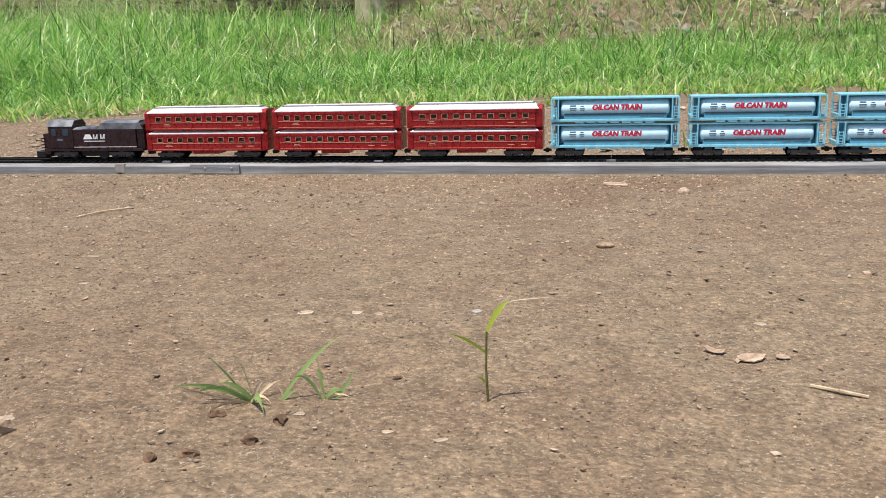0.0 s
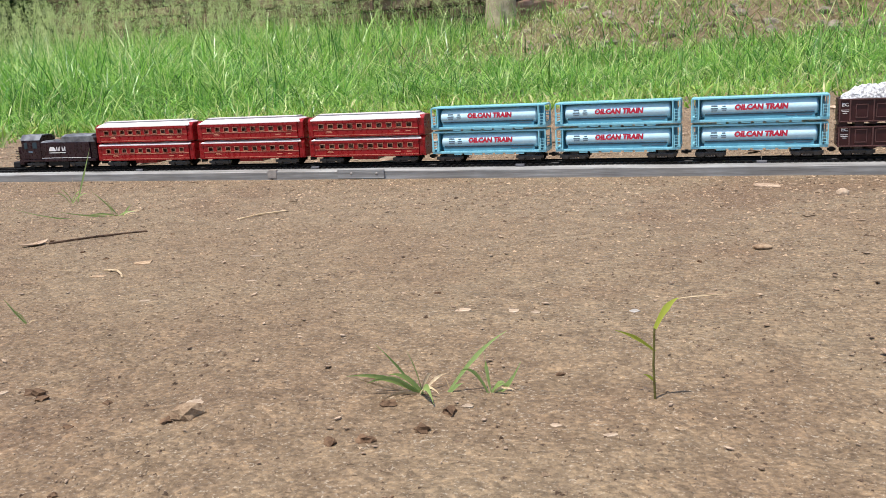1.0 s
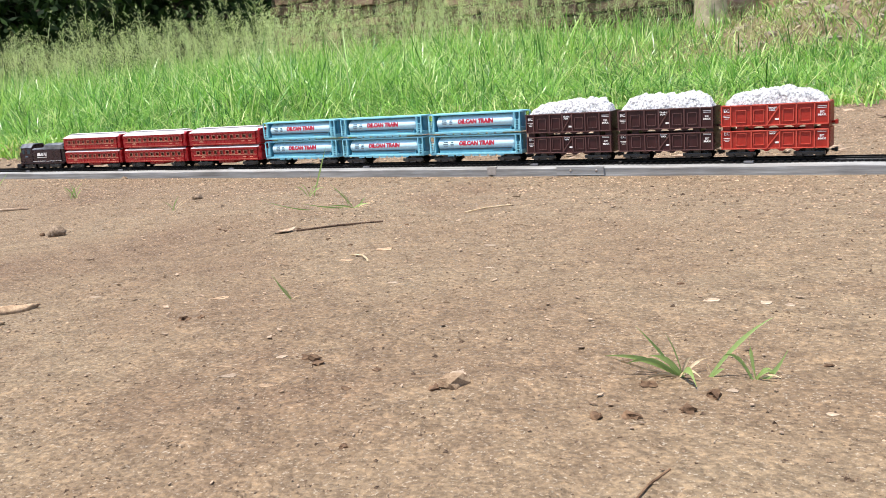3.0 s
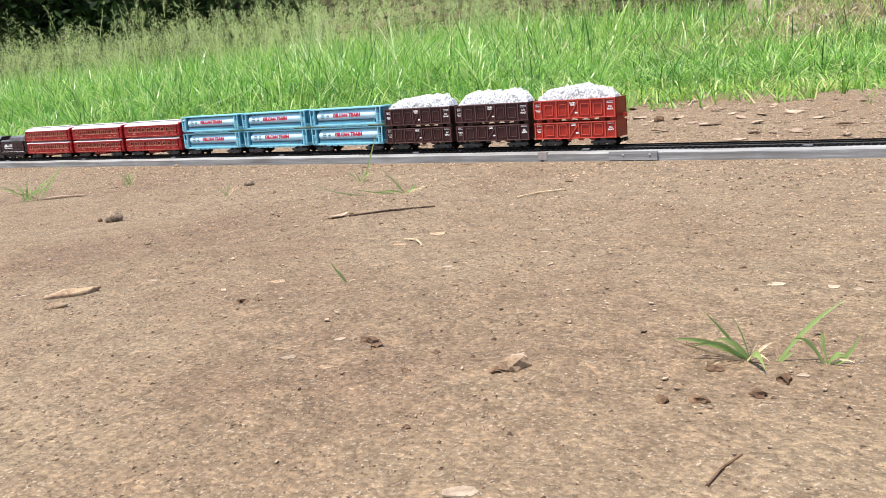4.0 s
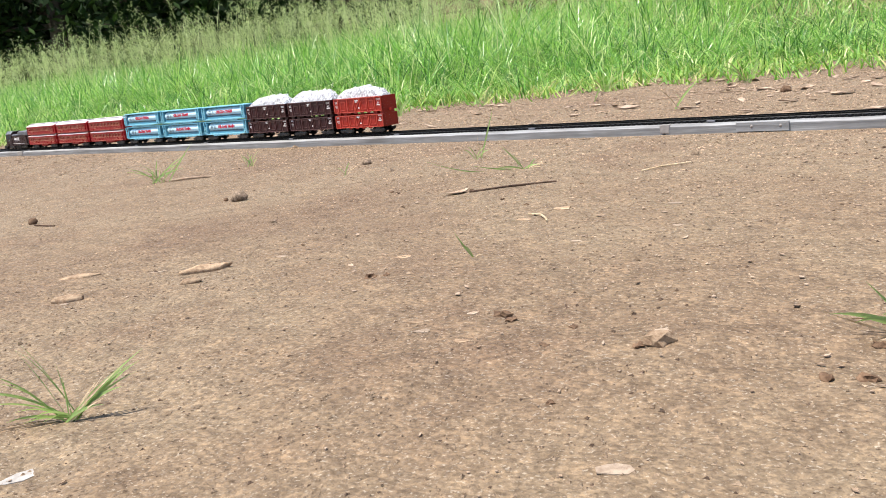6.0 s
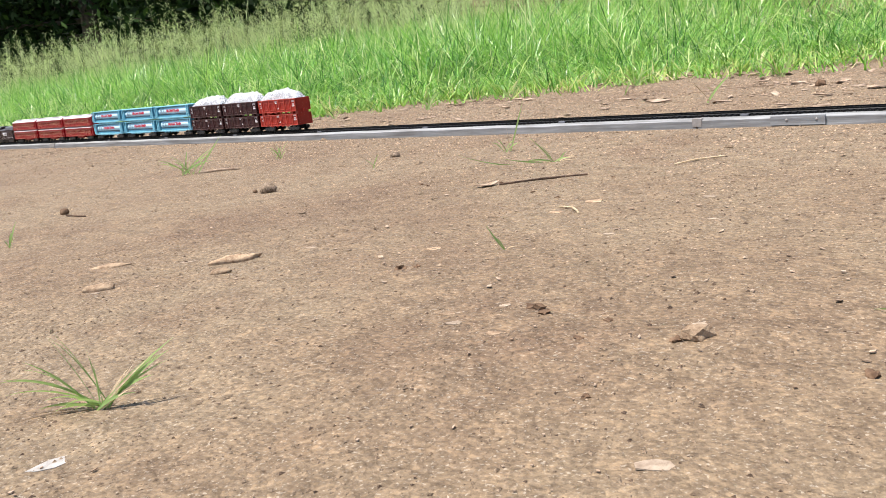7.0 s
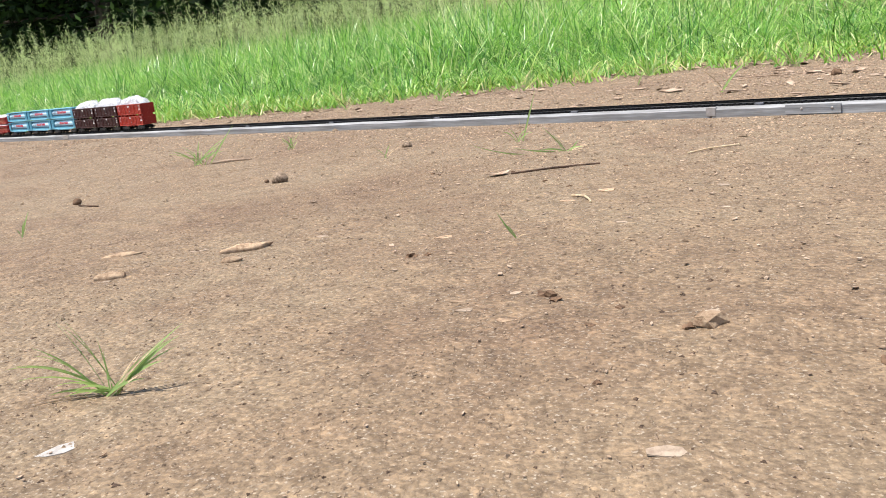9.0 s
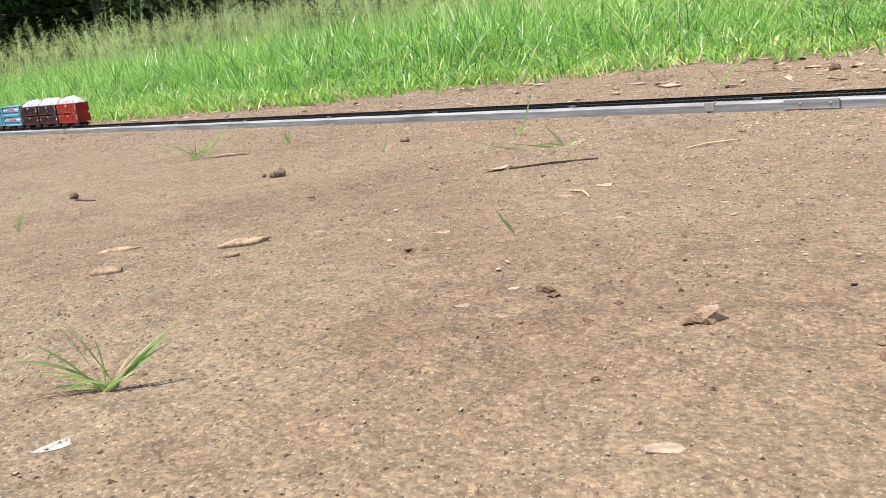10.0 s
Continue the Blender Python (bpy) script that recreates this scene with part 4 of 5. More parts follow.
def gondola_car(mat, edge, name, label, group):
    car = new(name)
    tagged(car, label, "toy rail car", group)
    L = 0.0540
    for lev, z0, z1 in ((0, 0.0104, 0.0302), (1, 0.0346, 0.0572)):
        bm = bmesh.new()
        trim = bmesh.new()
        diags = []
        for s in (-1, 1):
            y0, y1 = sorted((s * (HALF - 0.0004), s * (HALF - 0.0022)))
            box(bm, -L, L, y0, y1, z0, z1)
            f0, f1 = sorted((s * (HALF - 0.0004), s * (HALF + 0.0010)))
            box(trim, -L, L, f0, f1, z1 - 0.0013, z1, 0.0003)
            box(trim, -L, L, f0, f1, z0, z0 + 0.0011, 0.0003)
            for x in (-0.0530, -0.0435, -0.0225, -0.0062, 0.0062, 0.0225, 0.0400, 0.0530):
                box(trim, x - 0.0006, x + 0.0006, f0, f1, z0, z1)
            # drop doors with raised rims
            for x in (-0.0330, -0.0148, 0.0145, 0.0312):
                for a, b, c, d in ((x - 0.0052, x + 0.0052, z0 + 0.0165, z0 + 0.0172), (x - 0.0052, x + 0.0052, z0 + 0.0040, z0 + 0.0047), (x - 0.0055, x - 0.0048, z0 + 0.0040, z0 + 0.0172), (x + 0.0048, x + 0.0055, z0 + 0.0040, z0 + 0.0172)):
                    box(trim, a, b, *sorted((s * (HALF - 0.0006), s * (HALF + 0.0006))), c, d)
            # diagonal brace in the middle bay
            ya = s * HALF
            diags.append(rod(bmesh.new(), (-0.0056, ya, z0 + 0.0030), (0.0056, ya, z1 - 0.0025), 0.0008, None, 6))
        for s in (-1, 1):
            a, b = sorted((s * L, s * (L - 0.0018)))
            box(bm, a, b, -HALF + 0.0003, HALF - 0.0003, z0, z1)
            for q in range(5):
                zz = z0 + 0.0030 + q * 0.0040
                a, b = sorted((s * L, s * (L + 0.0006)))
                box(bm, a, b, -HALF + 0.001, HALF - 0.001, zz, zz + 0.0012)
        box(bm, -L + 0.001, L - 0.001, -HALF + 0.002, HALF - 0.002, z0 + 0.0004, z0 + 0.0020)
        # toothed lower skirt
        for k in range(4):
            x = -0.0225 + 0.015 * k
            for s in (-1, 1):
                prism(bm, [(s * (HALF - 0.001), z0 + 0.0008, 0), (s * (HALF - 0.0022), z0 + 0.0008, 0), (s * (HALF - 0.0022), z0 - 0.0024, 1), (s * (HALF - 0.001), z0 - 0.0024, 1)], x - 0.0062, x + 0.0062, 0.0045)
        # low stools carry the upper tier clear of the lower one
        if lev:
            for x in (-0.0490, -0.0345, 0.0345, 0.0490):
                box(bm, x - 0.0040, x + 0.0040, -0.0120, 0.0120, 0.0296, z0 + 0.0006)
        body = part("body" if lev == 0 else "upper_body", bm, mat, car)
        # trim takes the lighter colour that stands for edge highlights
        part("side_trim", trim, edge, body, "lighter side trim and door rims, edge highlights in the colour")
        for diag in diags:
            part("brace", diag, edge, body)
        for s in (-1, 1):
            bm = bmesh.new()
            for q in range(5):
                zz = z0 + 0.0030 + q * 0.0036
                a, b = sorted((s * (L + 0.0001), s * (L + 0.0012)))
                box(bm, a, b, -HALF - 0.0004, -HALF + 0.0050, zz, zz + 0.0007)
            part("grab_iron", bm, mat, body)
        yf = -HALF + 0.0002
        lettering("lettering", "EC", 0.0046, M_WHITE, body, -0.0480, yf, z0 + 0.0168, 0, 1.15, 0.0001, "white printed letters")
        lettering("lettering", "TRAIN\nMAX", 0.0024, M_WHITE, body, -0.0010, yf - 0.0008, z0 + 0.0172, 0, 1.15, 0.0001)
        lettering("lettering", "EC\nMAX", 0.0030, M_WHITE, body, 0.0470, yf, z0 + 0.0110, 0, 1.2, 0.0001)
        for item in ((-0.0480, z0 + 0.0118, 0.0072, 0.0005), (-0.0480, z0 + 0.0102, 0.0064, 0.0005), (-0.0480, z0 + 0.0086, 0.004, 0.0005), (0.0470, z0 + 0.0184, 0.0085, 0.0008), (0.0470, z0 + 0.0168, 0.0085, 0.0006), (0.0038, z0 + 0.0066, 0.0050, 0.0018)):
            bars("printed_mark", body, M_WHITE, [item], -HALF + 0.0003)
        coupler(car, L, 1, z0 + 0.001 if lev else 0.0072, mat if lev else None)
    coupler(car, -L, -1)
    for x in (-0.0345, 0.0345):
        bogie(car, x)
    return car


def load_heap(seed, hump):
    """A rough white mound with a knobbly crust."""
    bm = bmesh.new()
    nx, ny = 110, 44
    rng = random.Random(seed)
    off = Vector((rng.uniform(0, 50), rng.uniform(0, 50), 0))
    grid = []
    for i in range(nx + 1):
        row = []
        for j in range(ny + 1):
            u, v = i / nx * 2 - 1, j / ny * 2 - 1
            e = (1 - abs(u) ** 9) * (1 - abs(v) ** 3.2)
            k = (u + 1) / 2 * 4.999
            hh = hump[int(k)] * (1 - k % 1) + hump[int(k) + 1] * (k % 1)
            z = 0.0166 * hh * max(0, e) ** 0.8
            p = Vector((u * 0.0515, v * 0.0132, z))
            n1 = noise.noise(p * 130 + off)
            n2 = noise.noise(p * 420 + off)
            n3 = noise.noise(p * 1100 + off)
            amp = 1.0 if 0 < i < nx and 0 < j < ny else 0.0
            p += amp * Vector((n2 * 0.0010, n1 * 0.0022 + n2 * 0.0014 + n3 * 0.0006, n1 * 0.0032 + n2 * 0.0015 + abs(n3) * 0.0006))
            p.y = max(-0.0138, min(0.0138, p.y))
            row.append(bm.verts.new(p))
        grid.append(row)
    for i in range(nx):
        for j in range(ny):
            bm.faces.new((grid[i][j], grid[i + 1][j], grid[i + 1][j + 1], grid[i][j + 1]))
    rim = [grid[i][0] for i in range(nx + 1)] + [grid[nx][j] for j in range(1, ny + 1)] + [grid[i][ny] for i in range(nx - 1, -1, -1)] + [grid[0][j] for j in range(ny - 1, 0, -1)]
    low = [bm.verts.new((v.co.x, v.co.y, -0.006)) for v in rim]
    for a in range(len(rim)):
        b = (a + 1) % len(rim)
        bm.faces.new((rim[b], rim[a], low[a], low[b]))
    bm.faces.new(low)
    bmesh.ops.recalc_face_normals(bm, faces=bm.faces[:])
    ob = part("foam_mound", bm, M_LOAD, None)
    return tagged(ob, "rough white crumbly heap loaded in a toy gondola", "load", "white heaps in the gondolas")


def locomotive():
    """Cab at the front (-x), notched hood behind it; origin at mid length."""
    loco = new("toy_locomotive")
    tagged(loco, "black toy diesel locomotive with white side print", "toy locomotive")
    bm = bmesh.new()
    box(bm, -0.0600, 0.0640, -HALF + 0.001, HALF - 0.001, 0.0095, 0.0125, 0.0005)
    box(bm, -0.0625, -0.0550, -HALF + 0.0015, HALF - 0.0015, 0.0060, 0.0125, 0.0006)
    body = part("body", bm, M_LOCO, loco)
    # hood
    bm = bmesh.new()
    box(bm, -0.0240, 0.0560, -0.0142, 0.0142, 0.0125, 0.0350, 0.0012)
    box(bm, 0.0560, 0.0655, -0.0125, 0.0125, 0.0125, 0.0400, 0.0008)
    for q in range(6):
        box(bm, 0.0580, 0.0640, -0.0130, -0.0124, 0.0160 + q * 0.0035, 0.0172 + q * 0.0035)
    part("hood", bm, M_LOCO, body)
    bm = bmesh.new()
    prism(bm, [(-0.0142, 0.0348, 0), (0.0142, 0.0348, 0), (0.0138, 0.0420, 1), (0.0085, 0.0445, 1), (-0.0085, 0.0445, 1), (-0.0138, 0.0420, 1)], 0.0080, 0.0650, 0.005)
    part("rear_roof", bm, M_LOCOTOP, body, "scuffed grey rear roof")
    bm = bmesh.new()
    prism(bm, [(-0.0142, 0.0348, 0), (0.0142, 0.0348, 0), (0.0125, 0.0372, 1), (-0.0125, 0.0372, 1)], -0.0240, -0.0120, 0.004)
    rod(bm, (-0.0040, 0, 0.0345), (-0.0040, 0, 0.0372), 0.0055, 0.0048, 16)
    part("roof_fan", bm, M_LOCOTOP, body, "scuffed grey roof fan housing")
    # cab
    bm = bmesh.new()
    prism(bm, [(-0.0148, 0.0125, 0), (0.0148, 0.0125, 0), (0.0148, 0.0380, 0), (0.0085, 0.0440, 0), (-0.0085, 0.0440, 0), (-0.0148, 0.0380, 0)], -0.0555, -0.0240)
    bmesh.ops.bevel(bm, geom=bm.edges[:], offset=0.0006, segments=1, affect="EDGES")
    cab = part("cab", bm, M_LOCO, body)
    bm = bmesh.new()
    prism(bm, [(-0.0152, 0.0384, 0), (-0.0088, 0.0446, 0), (0.0088, 0.0446, 0), (0.0152, 0.0384, 0), (0.0088, 0.0454, 0), (-0.0088, 0.0454, 0)], -0.0565, -0.0235)
    part("cab_roof", bm, M_LOCOTOP, cab, "worn pale cab roof")
    for x, w in ((-0.0480, 0.0055), (-0.0330, 0.0075)):
        for s in (-1, 1):
            bm = bmesh.new()
            box(bm, x - w / 2, x + w / 2, *sorted((s * 0.0146, s * 0.0152)), 0.0275, 0.0355, 0.0003)
            part("cab_window", bm, M_SEAM, cab, "dark cab window")
    bm = bmesh.new()
    prism(bm, [(-0.0120, 0.0125, 0), (0.0120, 0.0125, 0), (0.0120, 0.0300, 0), (-0.0120, 0.0300, 0)], -0.0640, -0.0550)
    for q in range(4):
        box(bm, -0.0662, -0.0636, -0.0150, 0.0150, 0.0130 + q * 0.0036, 0.0142 + q * 0.0036)
    part("nose", bm, M_LOCO, body)
    bm = bmesh.new()
    prism(bm, [(-0.0155, 0.0020, 0), (0.0155, 0.0020, 0), (0.0145, 0.0100, 0), (-0.0145, 0.0100, 0)], -0.0740, -0.0615)
    bmesh.ops.bevel(bm, geom=bm.edges[:], offset=0.0010, segments=1, affect="EDGES")
    part("pilot", bm, M_BLACK, body, "black pilot beam")
    # side print
    bm = bmesh.new()
    for s in (-1, 1):
        box(bm, -0.0240, 0.0560, *sorted((s * 0.0141, s * 0.0146)), 0.0140, 0.0146)
    part("white_stripe", bm, M_WHITE, body, "thin white side stripe")
    bm = bmesh.new()
    prism(bm, [(-0.0147, 0.0235, 0), (-0.0140, 0.0235, 0), (-0.0140, 0.0290, 1), (-0.0147, 0.0290, 1)], -0.0110, 0.0010, 0.0030)
    for x in (0.0060, 0.0150):
        for dx, lean in ((-0.0032, 0), (0.0010, 0), (0.0, 0.003)):
            rod(bm, (x + dx - lean / 2, -0.0143, 0.0236), (x + dx + lean / 2, -0.0143, 0.0290), 0.0008, None, 6)
    part("side_emblem", bm, M_WHITE, body, "plain white side emblem")
    bars("printed_mark", body, M_WHITE, [(0.003, 0.0212, 0.027, 0.0009)], -0.0143)
    bars("printed_plate", cab, M_GREYPRINT, [(-0.0410, 0.0230, 0.007, 0.0022)], -0.0149)
    # running gear
    for x in (-0.0365, 0.0345):
        bogie(loco, x, 0.001)
    bm = bmesh.new()
    box(bm, -0.0160, 0.0130, -0.0125, 0.0125, 0.0035, 0.0098, 0.0010)
    part("fuel_tank", bm, M_BLACK, loco)
    for s in (-1, 1):
        bm = bmesh.new()
        rod(bm, (0.0125, s * 0.0110, 0.0066), (0.0125, s * 0.0135, 0.0066), 0.0064, None, 20)
        part("drive_wheel", bm, M_BLACK, loco, "larger drive wheel")
    coupler(loco, 0.0640, 1)
    return loco


TRAIN = []                                   # (thing, centre behind the rear end of the train, height)
box3 = gondola_car(M_RUST, M_RUSTEDGE, "toy_gondola", "two-tier brick red toy gondola car with white print", "red gondola")
box2 = gondola_car(M_BROWN, M_BROWNEDGE, "toy_gondola", "two-tier dark brown toy gondola car with white print", "brown gondolas")
TRAIN += [(box3, -0.054, 0), (box2, -0.170, 0), (copy_thing(box2, pose(0, 0, 0)), -0.286, 0)]
for k, (c, hump) in enumerate(((-0.054, (0.75, 0.9, 1.05, 1.1, 0.9, 0.55)), (-0.170, (0.9, 1.05, 1.05, 0.98, 1.1, 0.9)), (-0.286, (0.55, 0.75, 0.92, 1.0, 1.05, 0.95)))):
    TRAIN.append((load_heap(3 + k, hump), c, 0.0112 + 0.0238 + 0.0205))
tank1 = tank_car()
TRAIN += [(tank1, -0.4138, 0), (copy_thing(tank1, pose(0, 0, 0)), -0.5560, 0), (copy_thing(tank1, pose(0, 0, 0)), -0.6983, 0)]
coach = passenger_car()
TRAIN += [(coach, -0.8465, 0), (copy_thing(coach, pose(0, 0, 0)), -1.0005, 0), (copy_thing(coach, pose(0, 0, 0)), -1.1548, 0)]
TRAIN.append((locomotive(), -1.2978, 0))


# ---------------------------------------------------------------- small plants
def ribbon(bm, pts, width, fold=0.25, roll=65.0):
    """A leaf blade along a bent line, folded along its midrib, tapering to its tip."""
    pts = [Vector(p) for p in pts]
    n = len(pts)
    rows = []
    for k, p in enumerate(pts):
        d = (pts[min(k + 1, n - 1)] - pts[max(k - 1, 0)]).normalized()
        side = d.cross(Vector((0, 0, 1)))
        if side.length < 0.2:
            side = d.cross(Vector((0.3, 1, 0)))
        side.normalize()
        side = Matrix.Rotation(radians(roll), 3, d) @ side
        w = width * (0.55 + 0.9 * (k / (n - 1))) if k / (n - 1) < 0.5 else width * 2.0 * (1.0 - k / (n - 1))
        w = max(w, width * 0.04) / 2
        up = side.cross(d) * w * fold
        rows.append((bm.verts.new(p - side * w + up), bm.verts.new(p), bm.verts.new(p + side * w + up)))
    for a, b in zip(rows, rows[1:]):
        for i in (0, 1):
            bm.faces.new((a[i], a[i + 1], b[i + 1], b[i]))


def arc(a, b, lift, n=8):
    a, b = Vector(a), Vector(b)
    return [a.lerp(b, k / n) + Vector((0, 0, lift * 4 * (k / n) * (1 - k / n))) for k in range(n + 1)]


def tuft(name, label, at, turn, leaves, width=0.0016, base_spread=0.001):
    """leaves: (across, away, up, lift, dry); across runs along the bearing turn."""
    root = new(name)
    x, y = at
    root.location = (x, y, gz(x, y) - 0.0006)
    r = Vector((math.cos(radians(turn)), math.sin(radians(turn)), 0))
    f = Vector((-r.y, r.x, 0))
    rng = random.Random(int(x * 1e4) + int(y * 1e3))
    for across, away, up, lift, dry in leaves:
        bm = bmesh.new()
        start = r * rng.uniform(-1, 1) * base_spread + f * rng.uniform(-1, 1) * base_spread
        ribbon(bm, arc(start, r * across + f * away + Vector((0, 0, up)), lift), width * rng.uniform(0.8, 1.25) * (0.55 if dry else 1.0), 0.25, rng.uniform(40, 75))
        smooth(part("dry_blade" if dry else "blade", bm, M_STRAW if dry else M_SPROUT, root))
    return tagged(root, label, "grass tuft", "tufts on the bare soil")


tuft("grass_seedling", "green broad-bladed grass seedling flat on bare soil", (0.420, -0.632), 11,
     [(-0.018, 0.004, 0.020, 0.001, 0), (-0.007, 0.010, 0.0155, 0.002, 0), (-0.030, 0.0, 0.008, 0.003, 0), (0.007, -0.013, 0.0015, 0.005, 0), (-0.021, -0.003, 0.006, 0.004, 0), (-0.036, 0.004, 0.009, -0.001, 1), (0.004, 0.008, 0.006, 0.003, 1), (0.010, 0.012, 0.005, 0.002, 1), (-0.012, -0.004, 0.010, 0.003, 0), (-0.026, 0.006, 0.004, 0.003, 1), (-0.014, -0.008, 0.001, 0.002, 1), (0.008, -0.004, 0.002, 0.003, 1)], 0.0027)
tuft("grass_seedling", "small grey-green grass seedling with thin blades", (0.447, -0.625), 11,
     [(-0.003, 0.002, 0.020, 0.001, 0), (0.012, 0.004, 0.012, -0.003, 0), (0.006, -0.003, 0.006, 0.002, 0), (-0.005, -0.001, 0.010, 0.003, 1), (0.007, 0.002, 0.003, 0.002, 0), (-0.012, 0.002, 0.009, 0.004, 0), (0.010, -0.002, 0.002, 0.002, 1)], 0.0018)
tuft("grass_seedling", "thin yellowing grass seedling leaning over soil", (0.430, -0.627), 11,
     [(0.024, 0.006, 0.024, 0.003, 0), (-0.002, 0.002, 0.006, 0.001, 1), (0.006, 0.000, 0.004, 0.001, 0)], 0.0018)


def build_sprout():
    root = new("single_sprout")
    tagged(root, "upright thin-stemmed green sprout with two leaves", "sprout")
    root.location = (0.510, -0.619, gz(0.510, -0.619) - 0.0006)
    bm = bmesh.new()
    rod(bm, (0, 0, 0), (-0.0006, 0, 0.014), 0.00050, 0.00045)
    rod(bm, (-0.0006, 0, 0.014), (-0.0002, 0, 0.0285), 0.00045, 0.0004)
    part("stem", bm, M_STEM, root, "olive brown stem")
    for pts, w in ((arc((0, 0, 0.0285), (0.0085, 0.001, 0.0405), 0.0022), 0.0026), (arc((0, 0, 0.0195), (-0.0155, 0.003, 0.0262), 0.0012), 0.0022), (arc((0, 0, 0.0072), (-0.0045, 0.001, 0.0098), 0.0006), 0.0018)):
        bm = bmesh.new()
        ribbon(bm, pts, w)
        smooth(part("leaf", bm, M_SPROUT2, root))
    bm = bmesh.new()
    ribbon(bm, arc((0.008, 0.001, 0.0402), (0.026, 0.004, 0.0415), 0.0004), 0.0006)
    part("dry_tip", bm, M_STRAW, root)


build_sprout()
tuft("grass_clump", "green grass clump with pale dry blades on soil", (0.173, -0.827), 44,
     [(-0.0150, 0.002, 0.0335, 0.002, 0), (-0.0170, 0.003, 0.0300, 0.004, 0), (-0.0402, 0.004, 0.0134, 0.005, 0), (-0.0360, 0.002, 0.0150, 0.004, 0), (-0.0264, 0.0, 0.0220, 0.003, 0), (-0.0280, 0.003, 0.0180, 0.004, 0), (-0.0330, -0.004, 0.0110, 0.004, 0), (-0.0186, 0.006, 0.0293, 0.002, 0), (-0.0030, 0.003, 0.0230, 0.001, 0), (-0.0010, 0.002, 0.0180, 0.001, 0),
      (0.0300, 0.004, 0.0240, 0.001, 0), (0.0285, 0.002, 0.0200, 0.002, 0), (0.0270, 0.002, 0.0159, 0.002, 0), (0.0240, 0.005, 0.0180, 0.002, 0), (0.0204, 0.006, 0.0146, 0.002, 0), (0.0220, -0.002, 0.0120, 0.002, 0),
      (0.0120, 0.001, 0.0146, 0.001, 1), (0.0180, 0.004, 0.0159, 0.001, 1), (0.0140, 0.002, 0.0160, 0.001, 1), (0.0096, 0.0, 0.0110, 0.001, 1), (0.0228, 0.002, 0.0195, 0.001, 1), (0.0160, -0.003, 0.0090, 0.001, 1), (-0.0372, -0.005, 0.0012, 0.001, 1), (-0.0300, -0.006, 0.0010, 0.001, 1),
      (-0.0192, -0.004, 0.0073, 0.003, 0), (-0.0120, -0.006, 0.0049, 0.003, 0), (-0.0228, -0.003, 0.0037, 0.002, 0), (-0.0160, -0.005, 0.0030, 0.002, 0), (-0.0080, -0.006, 0.0030, 0.002, 0), (0.0144, -0.003, 0.0061, 0.002, 0)], 0.0014, 0.003)
tuft("grass_sprig", "single green grass sprig leaning in bare soil", (0.167, -0.573), 29, [(-0.0105, 0, 0.0165, -0.001, 0), (-0.006, 0.002, 0.008, 0.001, 0), (0.006, -0.001, 0.002, 0.001, 1)], 0.0016)
tuft("grass_sprig", "small yellow-green grass sprig in bare soil", (-0.27, -0.686), 44, [(0.008, 0.002, 0.022, 0.001, 0), (0.003, 0.0, 0.014, 0.001, 0), (-0.005, 0.0, 0.008, 0.001, 0), (0.006, -0.002, 0.010, 0.001, 0)], 0.0020)
tuft("grass_clump", "spreading yellow-green grass clump on bare soil", (-0.545, -0.345), 36,
     [(-0.045 + 0.0072 * k, random.Random(k).uniform(-0.015, 0.015), 0.010 + 0.024 * random.Random(k + 40).random(), 0.004, k % 5 == 3) for k in range(13)] + [(0.050, 0.004, 0.048, 0.001, 0), (0.036, 0.0, 0.030, 0.002, 0)], 0.0022, 0.010)
tuft("grass_clump", "little yellow-green grass clump near the track", (-0.525, -0.214), 36,
     [(-0.014 + 0.004 * k, random.Random(k).uniform(-0.008, 0.008), 0.010 + 0.020 * random.Random(k + 60).random(), 0.002, k % 4 == 3) for k in range(9)], 0.0020, 0.004)
tuft("grass_clump", "faint dry grass clump on bare soil", (-0.256, -0.281), 36,
     [(-0.018 + 0.006 * k, 0.003 * (k % 3), 0.008 + 0.010 * random.Random(k + 70).random(), 0.002, k % 3 != 1) for k in range(7)], 0.0012, 0.004)
tuft("grass_sprig", "thin upright pale grass sprig beside the batten", (-0.156, -0.162), 30,
     [(0.001, 0.0, 0.030, 0.0, 1), (0.022, 0.008, 0.058, 0.0, 0), (-0.012, 0.0, 0.016, 0.003, 0), (0.010, 0.0, 0.014, 0.003, 0), (-0.006, -0.004, 0.010, 0.003, 1), (-0.020, 0.004, 0.012, 0.004, 0), (0.016, -0.002, 0.010, 0.003, 0), (-0.008, 0.002, 0.022, 0.001, 1)], 0.0016, 0.004)
tuft("grass_runner", "creeping yellow-green grass runner on bare soil", (-0.023, -0.252), 30,
     [(-0.110, 0.040, 0.012, -0.007, 0), (-0.060, 0.022, 0.006, -0.002, 0), (-0.026, 0.008, 0.026, 0.001, 0), (-0.012, 0.002, 0.012, 0.002, 0), (0.014, -0.004, 0.004, 0.002, 0), (0.020, 0.0, 0.006, 0.001, 1), (-0.030, -0.006, 0.004, 0.002, 0), (0.010, 0.006, 0.010, 0.001, 0), (0.024, 0.004, 0.003, 0.002, 1), (-0.016, 0.004, 0.018, 0.002, 0), (0.016, -0.008, 0.002, 0.001, 1)], 0.0018, 0.007)
